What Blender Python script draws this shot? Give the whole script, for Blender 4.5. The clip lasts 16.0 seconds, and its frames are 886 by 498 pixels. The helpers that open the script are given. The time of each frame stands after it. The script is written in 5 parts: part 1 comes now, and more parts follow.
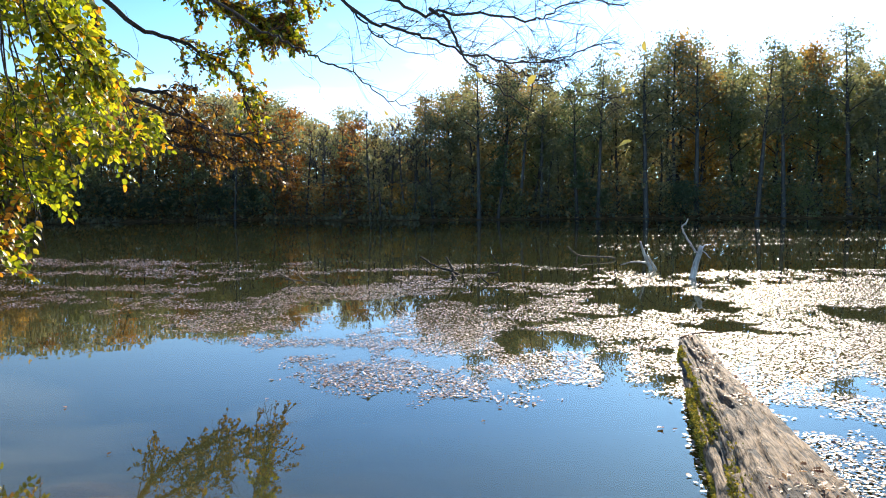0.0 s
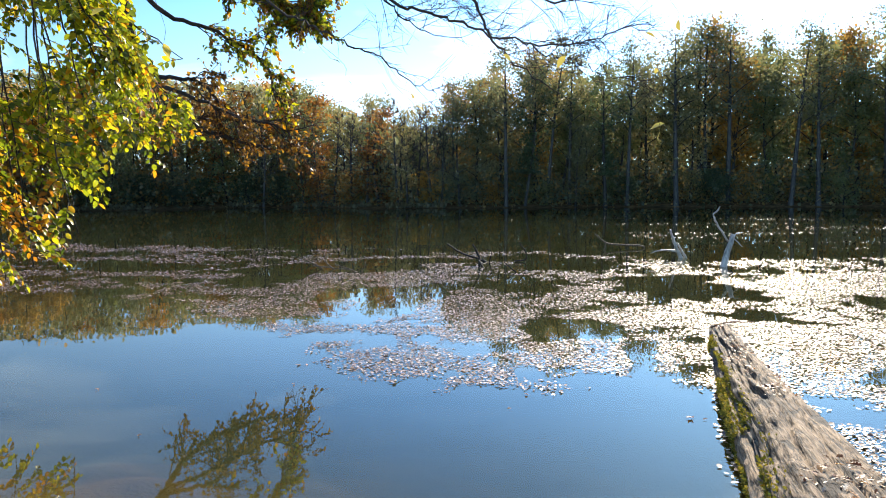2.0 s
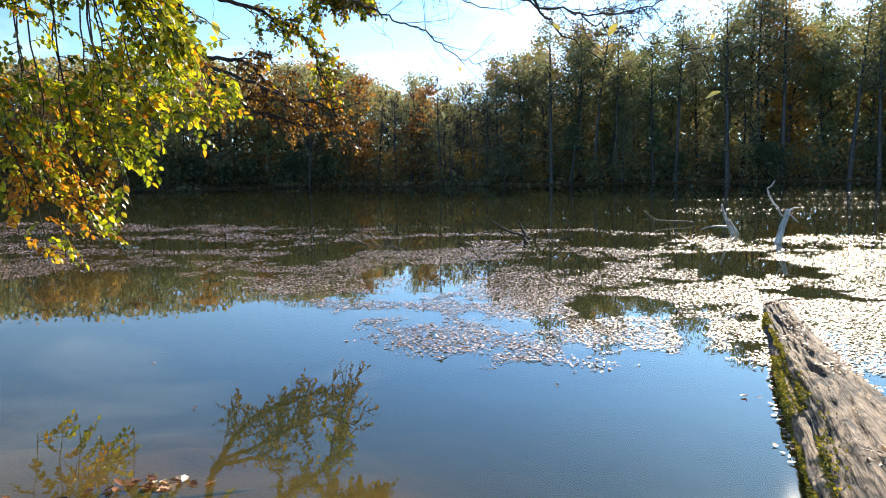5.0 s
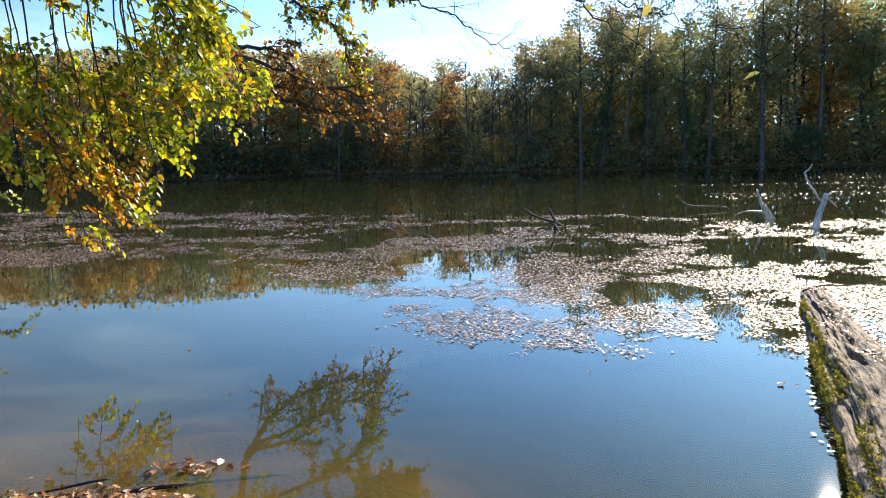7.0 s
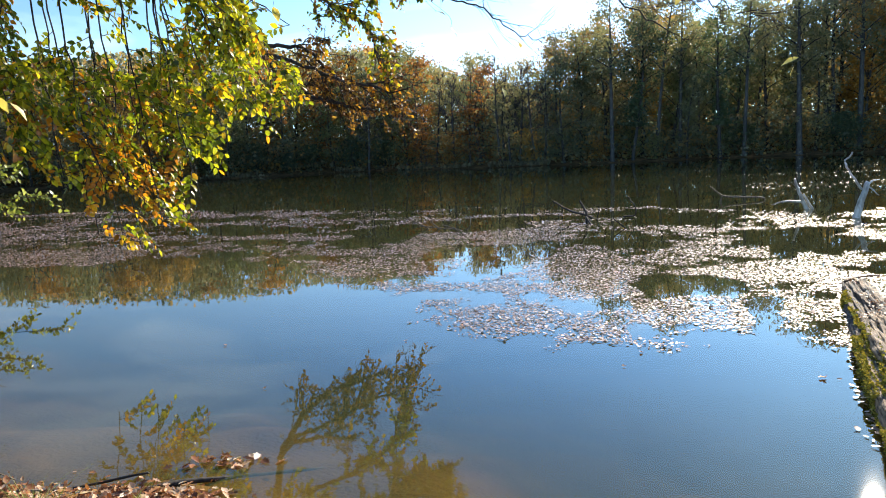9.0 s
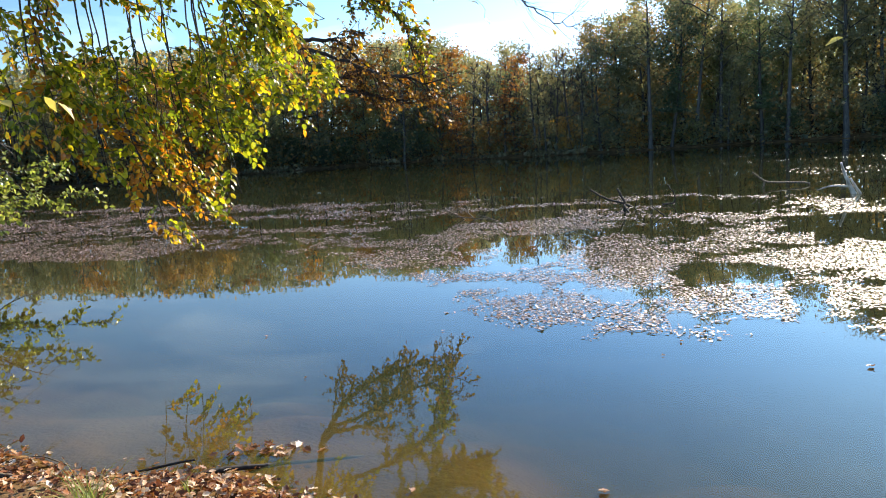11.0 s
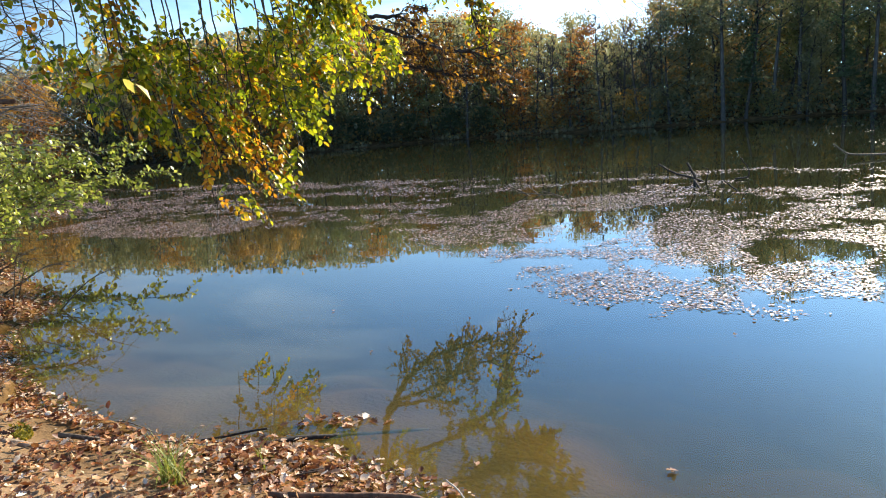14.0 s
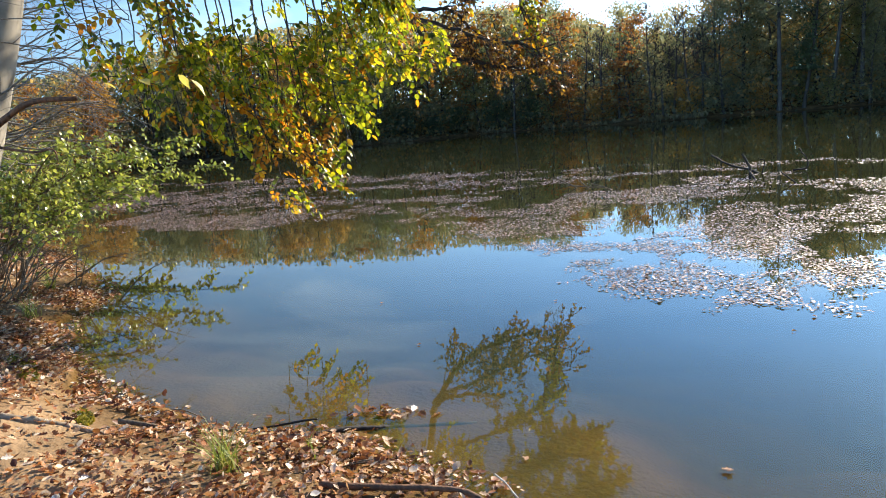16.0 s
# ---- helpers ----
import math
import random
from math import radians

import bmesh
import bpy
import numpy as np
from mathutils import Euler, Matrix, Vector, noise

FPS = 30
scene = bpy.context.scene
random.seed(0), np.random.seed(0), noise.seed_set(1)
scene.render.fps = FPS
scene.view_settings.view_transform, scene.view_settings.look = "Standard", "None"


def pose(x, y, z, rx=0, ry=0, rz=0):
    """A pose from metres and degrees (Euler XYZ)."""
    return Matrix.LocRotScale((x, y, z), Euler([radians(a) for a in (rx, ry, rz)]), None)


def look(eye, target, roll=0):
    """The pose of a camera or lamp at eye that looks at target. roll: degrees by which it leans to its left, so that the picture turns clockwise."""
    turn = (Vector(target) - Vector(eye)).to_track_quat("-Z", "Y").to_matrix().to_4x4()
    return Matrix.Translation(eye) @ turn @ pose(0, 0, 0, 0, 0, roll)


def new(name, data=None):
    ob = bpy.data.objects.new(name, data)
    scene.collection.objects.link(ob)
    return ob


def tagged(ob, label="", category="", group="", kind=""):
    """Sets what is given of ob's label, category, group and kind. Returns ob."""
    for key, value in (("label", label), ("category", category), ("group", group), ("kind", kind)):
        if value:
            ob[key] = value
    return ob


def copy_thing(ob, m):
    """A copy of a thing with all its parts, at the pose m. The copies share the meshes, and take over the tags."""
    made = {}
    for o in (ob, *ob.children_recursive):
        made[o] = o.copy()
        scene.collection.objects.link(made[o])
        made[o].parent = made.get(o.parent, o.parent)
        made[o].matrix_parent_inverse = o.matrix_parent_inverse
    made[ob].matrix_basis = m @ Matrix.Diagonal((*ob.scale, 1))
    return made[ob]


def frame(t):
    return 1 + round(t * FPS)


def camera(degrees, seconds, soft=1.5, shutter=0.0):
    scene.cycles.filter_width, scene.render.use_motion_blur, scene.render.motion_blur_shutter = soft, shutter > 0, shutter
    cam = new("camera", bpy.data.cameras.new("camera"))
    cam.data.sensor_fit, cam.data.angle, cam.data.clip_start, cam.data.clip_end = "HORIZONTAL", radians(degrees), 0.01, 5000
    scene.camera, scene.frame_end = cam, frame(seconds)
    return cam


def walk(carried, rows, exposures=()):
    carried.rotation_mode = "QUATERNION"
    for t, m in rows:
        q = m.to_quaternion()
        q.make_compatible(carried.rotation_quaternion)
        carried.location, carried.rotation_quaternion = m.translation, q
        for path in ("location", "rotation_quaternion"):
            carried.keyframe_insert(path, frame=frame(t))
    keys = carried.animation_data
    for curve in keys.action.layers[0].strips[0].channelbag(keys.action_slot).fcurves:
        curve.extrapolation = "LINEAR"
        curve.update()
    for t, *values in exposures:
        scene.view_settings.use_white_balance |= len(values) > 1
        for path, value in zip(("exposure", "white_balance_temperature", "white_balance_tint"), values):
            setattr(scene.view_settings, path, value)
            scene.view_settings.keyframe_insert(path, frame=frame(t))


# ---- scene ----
cam = camera(65.58, 16.0, soft=1.0)
PATH = [
    (0.0, pose(0.000, 0.000, 1.700, 86.20, 0.40, -0.00)),
    (0.5, pose(0.004, 0.009, 1.698, 86.05, 0.37, 0.58)),
    (1.0, pose(0.005, 0.021, 1.692, 85.83, 0.31, 1.12)),
    (1.5, pose(0.004, 0.034, 1.686, 85.52, 0.30, 1.66)),
    (2.0, pose(-0.000, 0.040, 1.682, 85.21, 0.33, 2.24)),
    (2.5, pose(-0.004, 0.047, 1.679, 84.91, 0.55, 2.88)),
    (3.0, pose(-0.007, 0.050, 1.678, 84.64, 0.63, 3.56)),
    (3.5, pose(-0.008, 0.052, 1.677, 84.35, 0.65, 4.16)),
    (4.0, pose(-0.012, 0.054, 1.672, 84.07, 0.67, 4.68)),
    (6.5, pose(-0.031, 0.070, 1.660, 82.58, 1.48, 7.71)),
    (7.0, pose(-0.034, 0.072, 1.660, 82.40, 1.50, 8.23)),
    (7.5, pose(-0.042, 0.076, 1.659, 82.30, 1.63, 8.75)),
    (8.0, pose(-0.046, 0.079, 1.654, 82.25, 1.87, 9.33)),
    (8.5, pose(-0.043, 0.085, 1.656, 82.16, 2.19, 9.99)),
    (11.0, pose(-0.036, 0.070, 1.654, 81.45, 3.63, 13.58)),
    (11.5, pose(-0.036, 0.071, 1.654, 81.17, 3.75, 14.36)),
    (12.0, pose(-0.036, 0.073, 1.652, 80.86, 3.80, 15.15)),
    (12.5, pose(-0.037, 0.075, 1.652, 80.48, 3.93, 15.90)),
    (13.0, pose(-0.038, 0.074, 1.650, 80.16, 4.14, 16.76)),
    (13.5, pose(-0.041, 0.070, 1.649, 80.01, 4.29, 17.66)),
    (14.0, pose(-0.046, 0.071, 1.651, 79.86, 4.46, 18.76)),
    (14.5, pose(-0.050, 0.074, 1.650, 79.70, 4.65, 19.85)),
    (15.0, pose(-0.055, 0.079, 1.650, 79.65, 4.88, 20.99)),
    (15.5, pose(-0.060, 0.082, 1.647, 79.67, 4.97, 21.80)),
    (16.0, pose(-0.065, 0.083, 1.647, 79.61, 5.02, 22.59)),
]
walk(cam, PATH, [(0.0, 1.17, 6700, 10), (8.0, 1.20, 6700, 10), (16.0, 1.28, 6700, 10)])

# ---- light ----
SUN_TURN, SUN_RISE = 22.0, 25.5      # degrees right of ahead, degrees above the horizon

world = bpy.data.worlds.new("sky")
scene.world = world
world.use_nodes = True
wn, wl = world.node_tree.nodes, world.node_tree.links
bg = wn["Background"]
bg.inputs["Strength"].default_value = 0.115
sky = wn.new("ShaderNodeTexSky")
sky.sky_type = "NISHITA"
sky.sun_disc = False
sky.sun_elevation, sky.sun_rotation = radians(SUN_RISE), radians(SUN_TURN)
sky.air_density, sky.dust_density, sky.ozone_density = 1.0, 0.25, 3.0
wco = wn.new("ShaderNodeTexCoord")
wmap = wn.new("ShaderNodeMapping")
wmap.inputs["Scale"].default_value = (1.0, 1.0, 3.2)
wmap.inputs["Rotation"].default_value = (0.25, 0.35, 0.0)
wnoise = wn.new("ShaderNodeTexNoise")
wnoise.inputs["Scale"].default_value = 2.3
wnoise.inputs["Detail"].default_value = 7
wnoise.inputs["Distortion"].default_value = 0.5
wramp = wn.new("ShaderNodeValToRGB")
wramp.color_ramp.elements[0].position, wramp.color_ramp.elements[1].position = 0.49, 0.82
wmix = wn.new("ShaderNodeMixRGB")
wmix.inputs[2].default_value = (8.6, 11.0, 13.2, 1)
wl.new(wco.outputs["Generated"], wmap.inputs["Vector"])
wl.new(wmap.outputs["Vector"], wnoise.inputs["Vector"])
wl.new(wnoise.outputs["Fac"], wramp.inputs["Fac"])
# clouds lie low, the sky above them is clear
wsep = wn.new("ShaderNodeSeparateXYZ")
wl.new(wco.outputs["Generated"], wsep.inputs[0])
wlow = wn.new("ShaderNodeMapRange")
wlow.inputs["From Min"].default_value, wlow.inputs["From Max"].default_value = 0.38, 0.20
wlow.inputs["To Min"].default_value = 0.25
wl.new(wsep.outputs["Z"], wlow.inputs["Value"])
wcl = wn.new("ShaderNodeMath")
wcl.operation = "MULTIPLY"
wl.new(wramp.outputs["Color"], wcl.inputs[0])
wl.new(wlow.outputs[0], wcl.inputs[1])
wl.new(wcl.outputs[0], wmix.inputs[0])
wtint = wn.new("ShaderNodeMixRGB")
wtint.blend_type = "MULTIPLY"
wtint.inputs[0].default_value = 1.0
wtint.inputs[2].default_value = (0.50, 0.905, 1.25, 1)
wl.new(sky.outputs["Color"], wtint.inputs[1])
wl.new(wtint.outputs["Color"], wmix.inputs[1])
# white haze low over the woods
whz = wn.new("ShaderNodeMapRange")
whz.inputs["From Min"].default_value, whz.inputs["From Max"].default_value = 0.30, 0.13
whz.inputs["To Max"].default_value = 0.32
wl.new(wsep.outputs["Z"], whz.inputs["Value"])
whaze = wn.new("ShaderNodeMixRGB")
whaze.inputs[2].default_value = (6.6, 8.6, 10.3, 1)
wl.new(whz.outputs[0], whaze.inputs[0])
wl.new(wmix.outputs["Color"], whaze.inputs[1])
# the sky is brightest towards and opposite the sun, partly as added fill
wglow = wn.new("ShaderNodeVectorMath")
wglow.operation = "DOT_PRODUCT"
wglow.inputs[1].default_value = (math.sin(radians(SUN_TURN)) * math.cos(radians(SUN_RISE)), math.cos(radians(SUN_TURN)) * math.cos(radians(SUN_RISE)), math.sin(radians(SUN_RISE)))
wl.new(wco.outputs["Generated"], wglow.inputs[0])
wsq = wn.new("ShaderNodeMath")
wsq.operation = "POWER"
wsq.inputs[1].default_value = 2.0
wl.new(wglow.outputs["Value"], wsq.inputs[0])
wfall = wn.new("ShaderNodeMapRange")
wfall.inputs["To Min"].default_value, wfall.inputs["To Max"].default_value = 0.38, 1.32
wl.new(wsq.outputs[0], wfall.inputs["Value"])
# unseen sky opposite the sun raised further, added fill for the far woods
wfill = wn.new("ShaderNodeMapRange")
wfill.inputs["From Min"].default_value, wfill.inputs["From Max"].default_value = 0.0, -1.0
wfill.inputs["To Max"].default_value = 1.0
wl.new(wglow.outputs["Value"], wfill.inputs["Value"])
wsum = wn.new("ShaderNodeMath")
wl.new(wfall.outputs[0], wsum.inputs[0])
wl.new(wfill.outputs[0], wsum.inputs[1])
waure = wn.new("ShaderNodeVectorMath")
waure.operation = "SCALE"
wl.new(whaze.outputs["Color"], waure.inputs[0])
wl.new(wsum.outputs[0], waure.inputs["Scale"])
wl.new(waure.outputs["Vector"], bg.inputs["Color"])

sun = new("sun", bpy.data.lights.new("sun", "SUN"))
sun.data.energy, sun.data.angle, sun.data.color = 5.0, radians(0.55), (1.0, 0.89, 0.72)
sd = Vector((math.sin(radians(SUN_TURN)) * math.cos(radians(SUN_RISE)), math.cos(radians(SUN_TURN)) * math.cos(radians(SUN_RISE)), math.sin(radians(SUN_RISE))))
sun.matrix_world = look(sd * 100, (0, 0, 0))


# ---- materials ----
def material(name):
    m = bpy.data.materials.new(name)
    m.use_nodes = True
    n, l = m.node_tree.nodes, m.node_tree.links
    return m, n, l, n["Principled BSDF"], n["Material Output"]


def ramp(n, stops):
    r = n.new("ShaderNodeValToRGB")
    e = r.color_ramp.elements
    e[0].position, e[0].color = stops[0][0], (*stops[0][1], 1)
    e[1].position, e[1].color = stops[-1][0], (*stops[-1][1], 1)
    for p, c in stops[1:-1]:
        e.new(p).color = (*c, 1)
    return r


def noise_tex(n, l, scale, detail=4, stretch=(1, 1, 1), coord="Object", distortion=0.0, turn=0.0):
    co = n.new("ShaderNodeTexCoord")
    mp = n.new("ShaderNodeMapping")
    mp.inputs["Scale"].default_value = stretch
    t = n.new("ShaderNodeTexNoise")
    t.inputs["Scale"].default_value, t.inputs["Detail"].default_value, t.inputs["Distortion"].default_value = scale, detail, distortion
    rt = n.new("ShaderNodeMapping")
    rt.inputs["Rotation"].default_value = (0, 0, radians(turn))
    l.new(co.outputs[coord], rt.inputs["Vector"])
    l.new(rt.outputs["Vector"], mp.inputs["Vector"])
    l.new(mp.outputs["Vector"], t.inputs["Vector"])
    return t


def bump(n, l, tex, strength, distance, bsdf):
    b = n.new("ShaderNodeBump")
    b.inputs["Strength"].default_value, b.inputs["Distance"].default_value = strength, distance
    l.new(tex.outputs["Fac"], b.inputs["Height"])
    l.new(b.outputs["Normal"], bsdf.inputs["Normal"])
    return b


def leaf_material(name, stops, glow=0.45, rough=0.45, vary_object=False, lift=1.35):
    """Thin leaf: colour by leaf, part of the light comes through."""
    m, n, l, p, out = material(name)
    g = n.new("ShaderNodeNewGeometry")
    r = ramp(n, stops)
    if vary_object:
        oi = n.new("ShaderNodeObjectInfo")
        ad = n.new("ShaderNodeMath")
        ad.operation = "MULTIPLY_ADD"
        ad.inputs[1].default_value, ad.inputs[2].default_value = 0.55, 0.0
        l.new(g.outputs["Random Per Island"], ad.inputs[0])
        a2 = n.new("ShaderNodeMath")
        a2.operation = "MULTIPLY_ADD"
        a2.inputs[1].default_value = 0.45
        l.new(oi.outputs["Random"], a2.inputs[0])
        l.new(ad.outputs[0], a2.inputs[2])
        l.new(a2.outputs[0], r.inputs["Fac"])
    else:
        l.new(g.outputs["Random Per Island"], r.inputs["Fac"])
    t = noise_tex(n, l, 60, 3)
    mr = n.new("ShaderNodeMixRGB")
    mr.blend_type = "MULTIPLY"
    mr.inputs[0].default_value = 0.5
    l.new(r.outputs["Color"], mr.inputs[1])
    rr = ramp(n, [(0.3, (0.55, 0.5, 0.45)), (0.6, (1, 1, 1))])
    l.new(t.outputs["Fac"], rr.inputs["Fac"])
    l.new(rr.outputs["Color"], mr.inputs[2])
    l.new(mr.outputs["Color"], p.inputs["Base Color"])
    p.inputs["Roughness"].default_value = rough
    if glow > 0:
        tr = n.new("ShaderNodeBsdfTranslucent")
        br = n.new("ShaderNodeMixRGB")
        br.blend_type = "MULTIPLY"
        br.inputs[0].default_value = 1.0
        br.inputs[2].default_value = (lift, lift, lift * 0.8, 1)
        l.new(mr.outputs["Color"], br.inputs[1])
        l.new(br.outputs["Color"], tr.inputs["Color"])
        mx = n.new("ShaderNodeMixShader")
        mx.inputs[0].default_value = glow
        l.new(p.outputs[0], mx.inputs[1])
        l.new(tr.outputs[0], mx.inputs[2])
        l.new(mx.outputs[0], out.inputs["Surface"])
    return m


def wood_material(name, dark, light, scale=14, stretch=(1, 1, 0.15), rough=0.85, depth=0.01):
    m, n, l, p, out = material(name)
    t = noise_tex(n, l, scale, 8, stretch, distortion=0.4)
    r = ramp(n, [(0.3, dark), (0.72, light)])
    l.new(t.outputs["Fac"], r.inputs["Fac"])
    t2 = noise_tex(n, l, scale * 0.12, 3)
    r2 = ramp(n, [(0.35, (0.6, 0.6, 0.58)), (0.65, (1.05, 1.02, 1.0))])
    l.new(t2.outputs["Fac"], r2.inputs["Fac"])
    mx = n.new("ShaderNodeMixRGB")
    mx.blend_type = "MULTIPLY"
    mx.inputs[0].default_value = 0.8
    l.new(r.outputs["Color"], mx.inputs[1])
    l.new(r2.outputs["Color"], mx.inputs[2])
    l.new(mx.outputs["Color"], p.inputs["Base Color"])
    p.inputs["Roughness"].default_value = rough
    bump(n, l, t, 0.8, depth, p)
    return m


def water_material():
    m, n, l, p, out = material("pond_water")
    n.remove(p)
    t = noise_tex(n, l, 2.2, 0.0, (0.7, 1.5, 1))
    t2 = noise_tex(n, l, 0.8, 0.0, (0.6, 1.3, 1))
    ad = n.new("ShaderNodeMath")
    ad.operation = "MULTIPLY_ADD"
    ad.inputs[1].default_value = 1.5
    l.new(t2.outputs["Fac"], ad.inputs[0])
    l.new(t.outputs["Fac"], ad.inputs[2])
    b = n.new("ShaderNodeBump")
    b.inputs["Strength"].default_value, b.inputs["Distance"].default_value = 0.5, 0.0010
    l.new(ad.outputs[0], b.inputs["Height"])
    # gloss rises towards grazing view as on water
    fa = n.new("ShaderNodeLayerWeight")
    fa.inputs["Blend"].default_value = 0.5
    l.new(b.outputs["Normal"], fa.inputs["Normal"])
    pw = n.new("ShaderNodeMath")
    pw.operation = "POWER"
    pw.inputs[1].default_value = 4.35
    l.new(fa.outputs["Facing"], pw.inputs[0])
    fr = n.new("ShaderNodeMath")
    fr.operation = "MULTIPLY_ADD"
    fr.inputs[1].default_value, fr.inputs[2].default_value = 0.98, 0.02
    l.new(pw.outputs[0], fr.inputs[0])
    tr = n.new("ShaderNodeBsdfTransparent")
    tr.inputs["Color"].default_value = (0.95, 0.87, 0.60, 1)
    df = n.new("ShaderNodeBsdfDiffuse")
    df.inputs["Color"].default_value = (0.116, 0.128, 0.056, 1)
    body = n.new("ShaderNodeMixShader")
    body.inputs[0].default_value = 0.28
    l.new(tr.outputs[0], body.inputs[1])
    l.new(df.outputs[0], body.inputs[2])
    gl = n.new("ShaderNodeBsdfGlossy")
    gl.inputs["Roughness"].default_value = 0.018
    l.new(b.outputs["Normal"], gl.inputs["Normal"])
    mx = n.new("ShaderNodeMixShader")
    l.new(fr.outputs[0], mx.inputs[0])
    l.new(body.outputs[0], mx.inputs[1])
    l.new(gl.outputs[0], mx.inputs[2])
    l.new(mx.outputs[0], out.inputs["Surface"])
    return m


def ground_material():
    m, n, l, p, out = material("soil_and_murk_dimmed_mud")
    g = n.new("ShaderNodeNewGeometry")
    sp = n.new("ShaderNodeSeparateXYZ")
    l.new(g.outputs["Position"], sp.inputs[0])
    # bed colour is darkened with depth in place of light lost to murk
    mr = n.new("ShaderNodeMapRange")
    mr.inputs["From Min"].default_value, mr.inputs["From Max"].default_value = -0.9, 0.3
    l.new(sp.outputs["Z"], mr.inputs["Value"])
    soil_murk = ramp(n, [(0.0, (0.018, 0.018, 0.008)), (0.375, (0.026, 0.022, 0.009)), (0.50, (0.042, 0.031, 0.011)), (0.583, (0.068, 0.045, 0.014)), (0.675, (0.112, 0.068, 0.018)), (0.745, (0.15, 0.088, 0.024)), (0.82, (0.16, 0.105, 0.055)), (1.0, (0.42, 0.30, 0.185))])
    l.new(mr.outputs[0], soil_murk.inputs["Fac"])
    t = noise_tex(n, l, 1.7, 8, coord="Object", distortion=0.3)
    r = ramp(n, [(0.32, (0.45, 0.40, 0.36)), (0.62, (1.05, 1.0, 0.95))])
    l.new(t.outputs["Fac"], r.inputs["Fac"])
    mx = n.new("ShaderNodeMixRGB")
    mx.blend_type = "MULTIPLY"
    mx.inputs[0].default_value = 0.9
    l.new(soil_murk.outputs["Color"], mx.inputs[1])
    l.new(r.outputs["Color"], mx.inputs[2])
    # leaf mould of the woods away from the bank
    ln = n.new("ShaderNodeVectorMath")
    ln.operation = "LENGTH"
    l.new(g.outputs["Position"], ln.inputs[0])
    far = n.new("ShaderNodeMapRange")
    far.inputs["From Min"].default_value, far.inputs["From Max"].default_value = 25, 45
    l.new(ln.outputs["Value"], far.inputs["Value"])
    land = n.new("ShaderNodeMath")
    land.operation = "GREATER_THAN"
    land.inputs[1].default_value = -0.05
    l.new(sp.outputs["Z"], land.inputs[0])
    both = n.new("ShaderNodeMath")
    both.operation = "MULTIPLY"
    l.new(far.outputs[0], both.inputs[0])
    l.new(land.outputs[0], both.inputs[1])
    wood = ramp(n, [(0.35, (0.05, 0.033, 0.018)), (0.65, (0.15, 0.09, 0.04))])
    l.new(t.outputs["Fac"], wood.inputs["Fac"])
    m2 = n.new("ShaderNodeMixRGB")
    l.new(both.outputs[0], m2.inputs[0])
    l.new(mx.outputs["Color"], m2.inputs[1])
    l.new(wood.outputs["Color"], m2.inputs[2])
    l.new(m2.outputs["Color"], p.inputs["Base Color"])
    p.inputs["Roughness"].default_value = 1.0
    p.inputs["Specular IOR Level"].default_value = 0.0
    bump(n, l, noise_tex(n, l, 30, 6), 0.7, 0.02, p)
    return m


WATER = water_material()
SOIL = ground_material()
BARK = wood_material("grey_brown_bark", (0.012, 0.010, 0.008), (0.055, 0.045, 0.034))
BEECH_BARK = wood_material("pale_beech_bark", (0.10, 0.09, 0.075), (0.43, 0.39, 0.32), 4, (1, 1, 0.7), 0.8, 0.006)
TWIG = wood_material("dark_twig_bark", (0.014, 0.010, 0.008), (0.055, 0.042, 0.031), 30)
DRY = wood_material("dry_stick", (0.05, 0.034, 0.02), (0.25, 0.18, 0.11), 40)
PALE_ROOT = wood_material("pale_worn_root", (0.20, 0.145, 0.095), (0.46, 0.36, 0.25), 30)
GREY_TWIG = wood_material("bare_grey_twig", (0.09, 0.08, 0.07), (0.30, 0.27, 0.23), 30)
RED_WOOD = wood_material("reddish_broken_wood", (0.06, 0.028, 0.015), (0.24, 0.115, 0.055), 30)


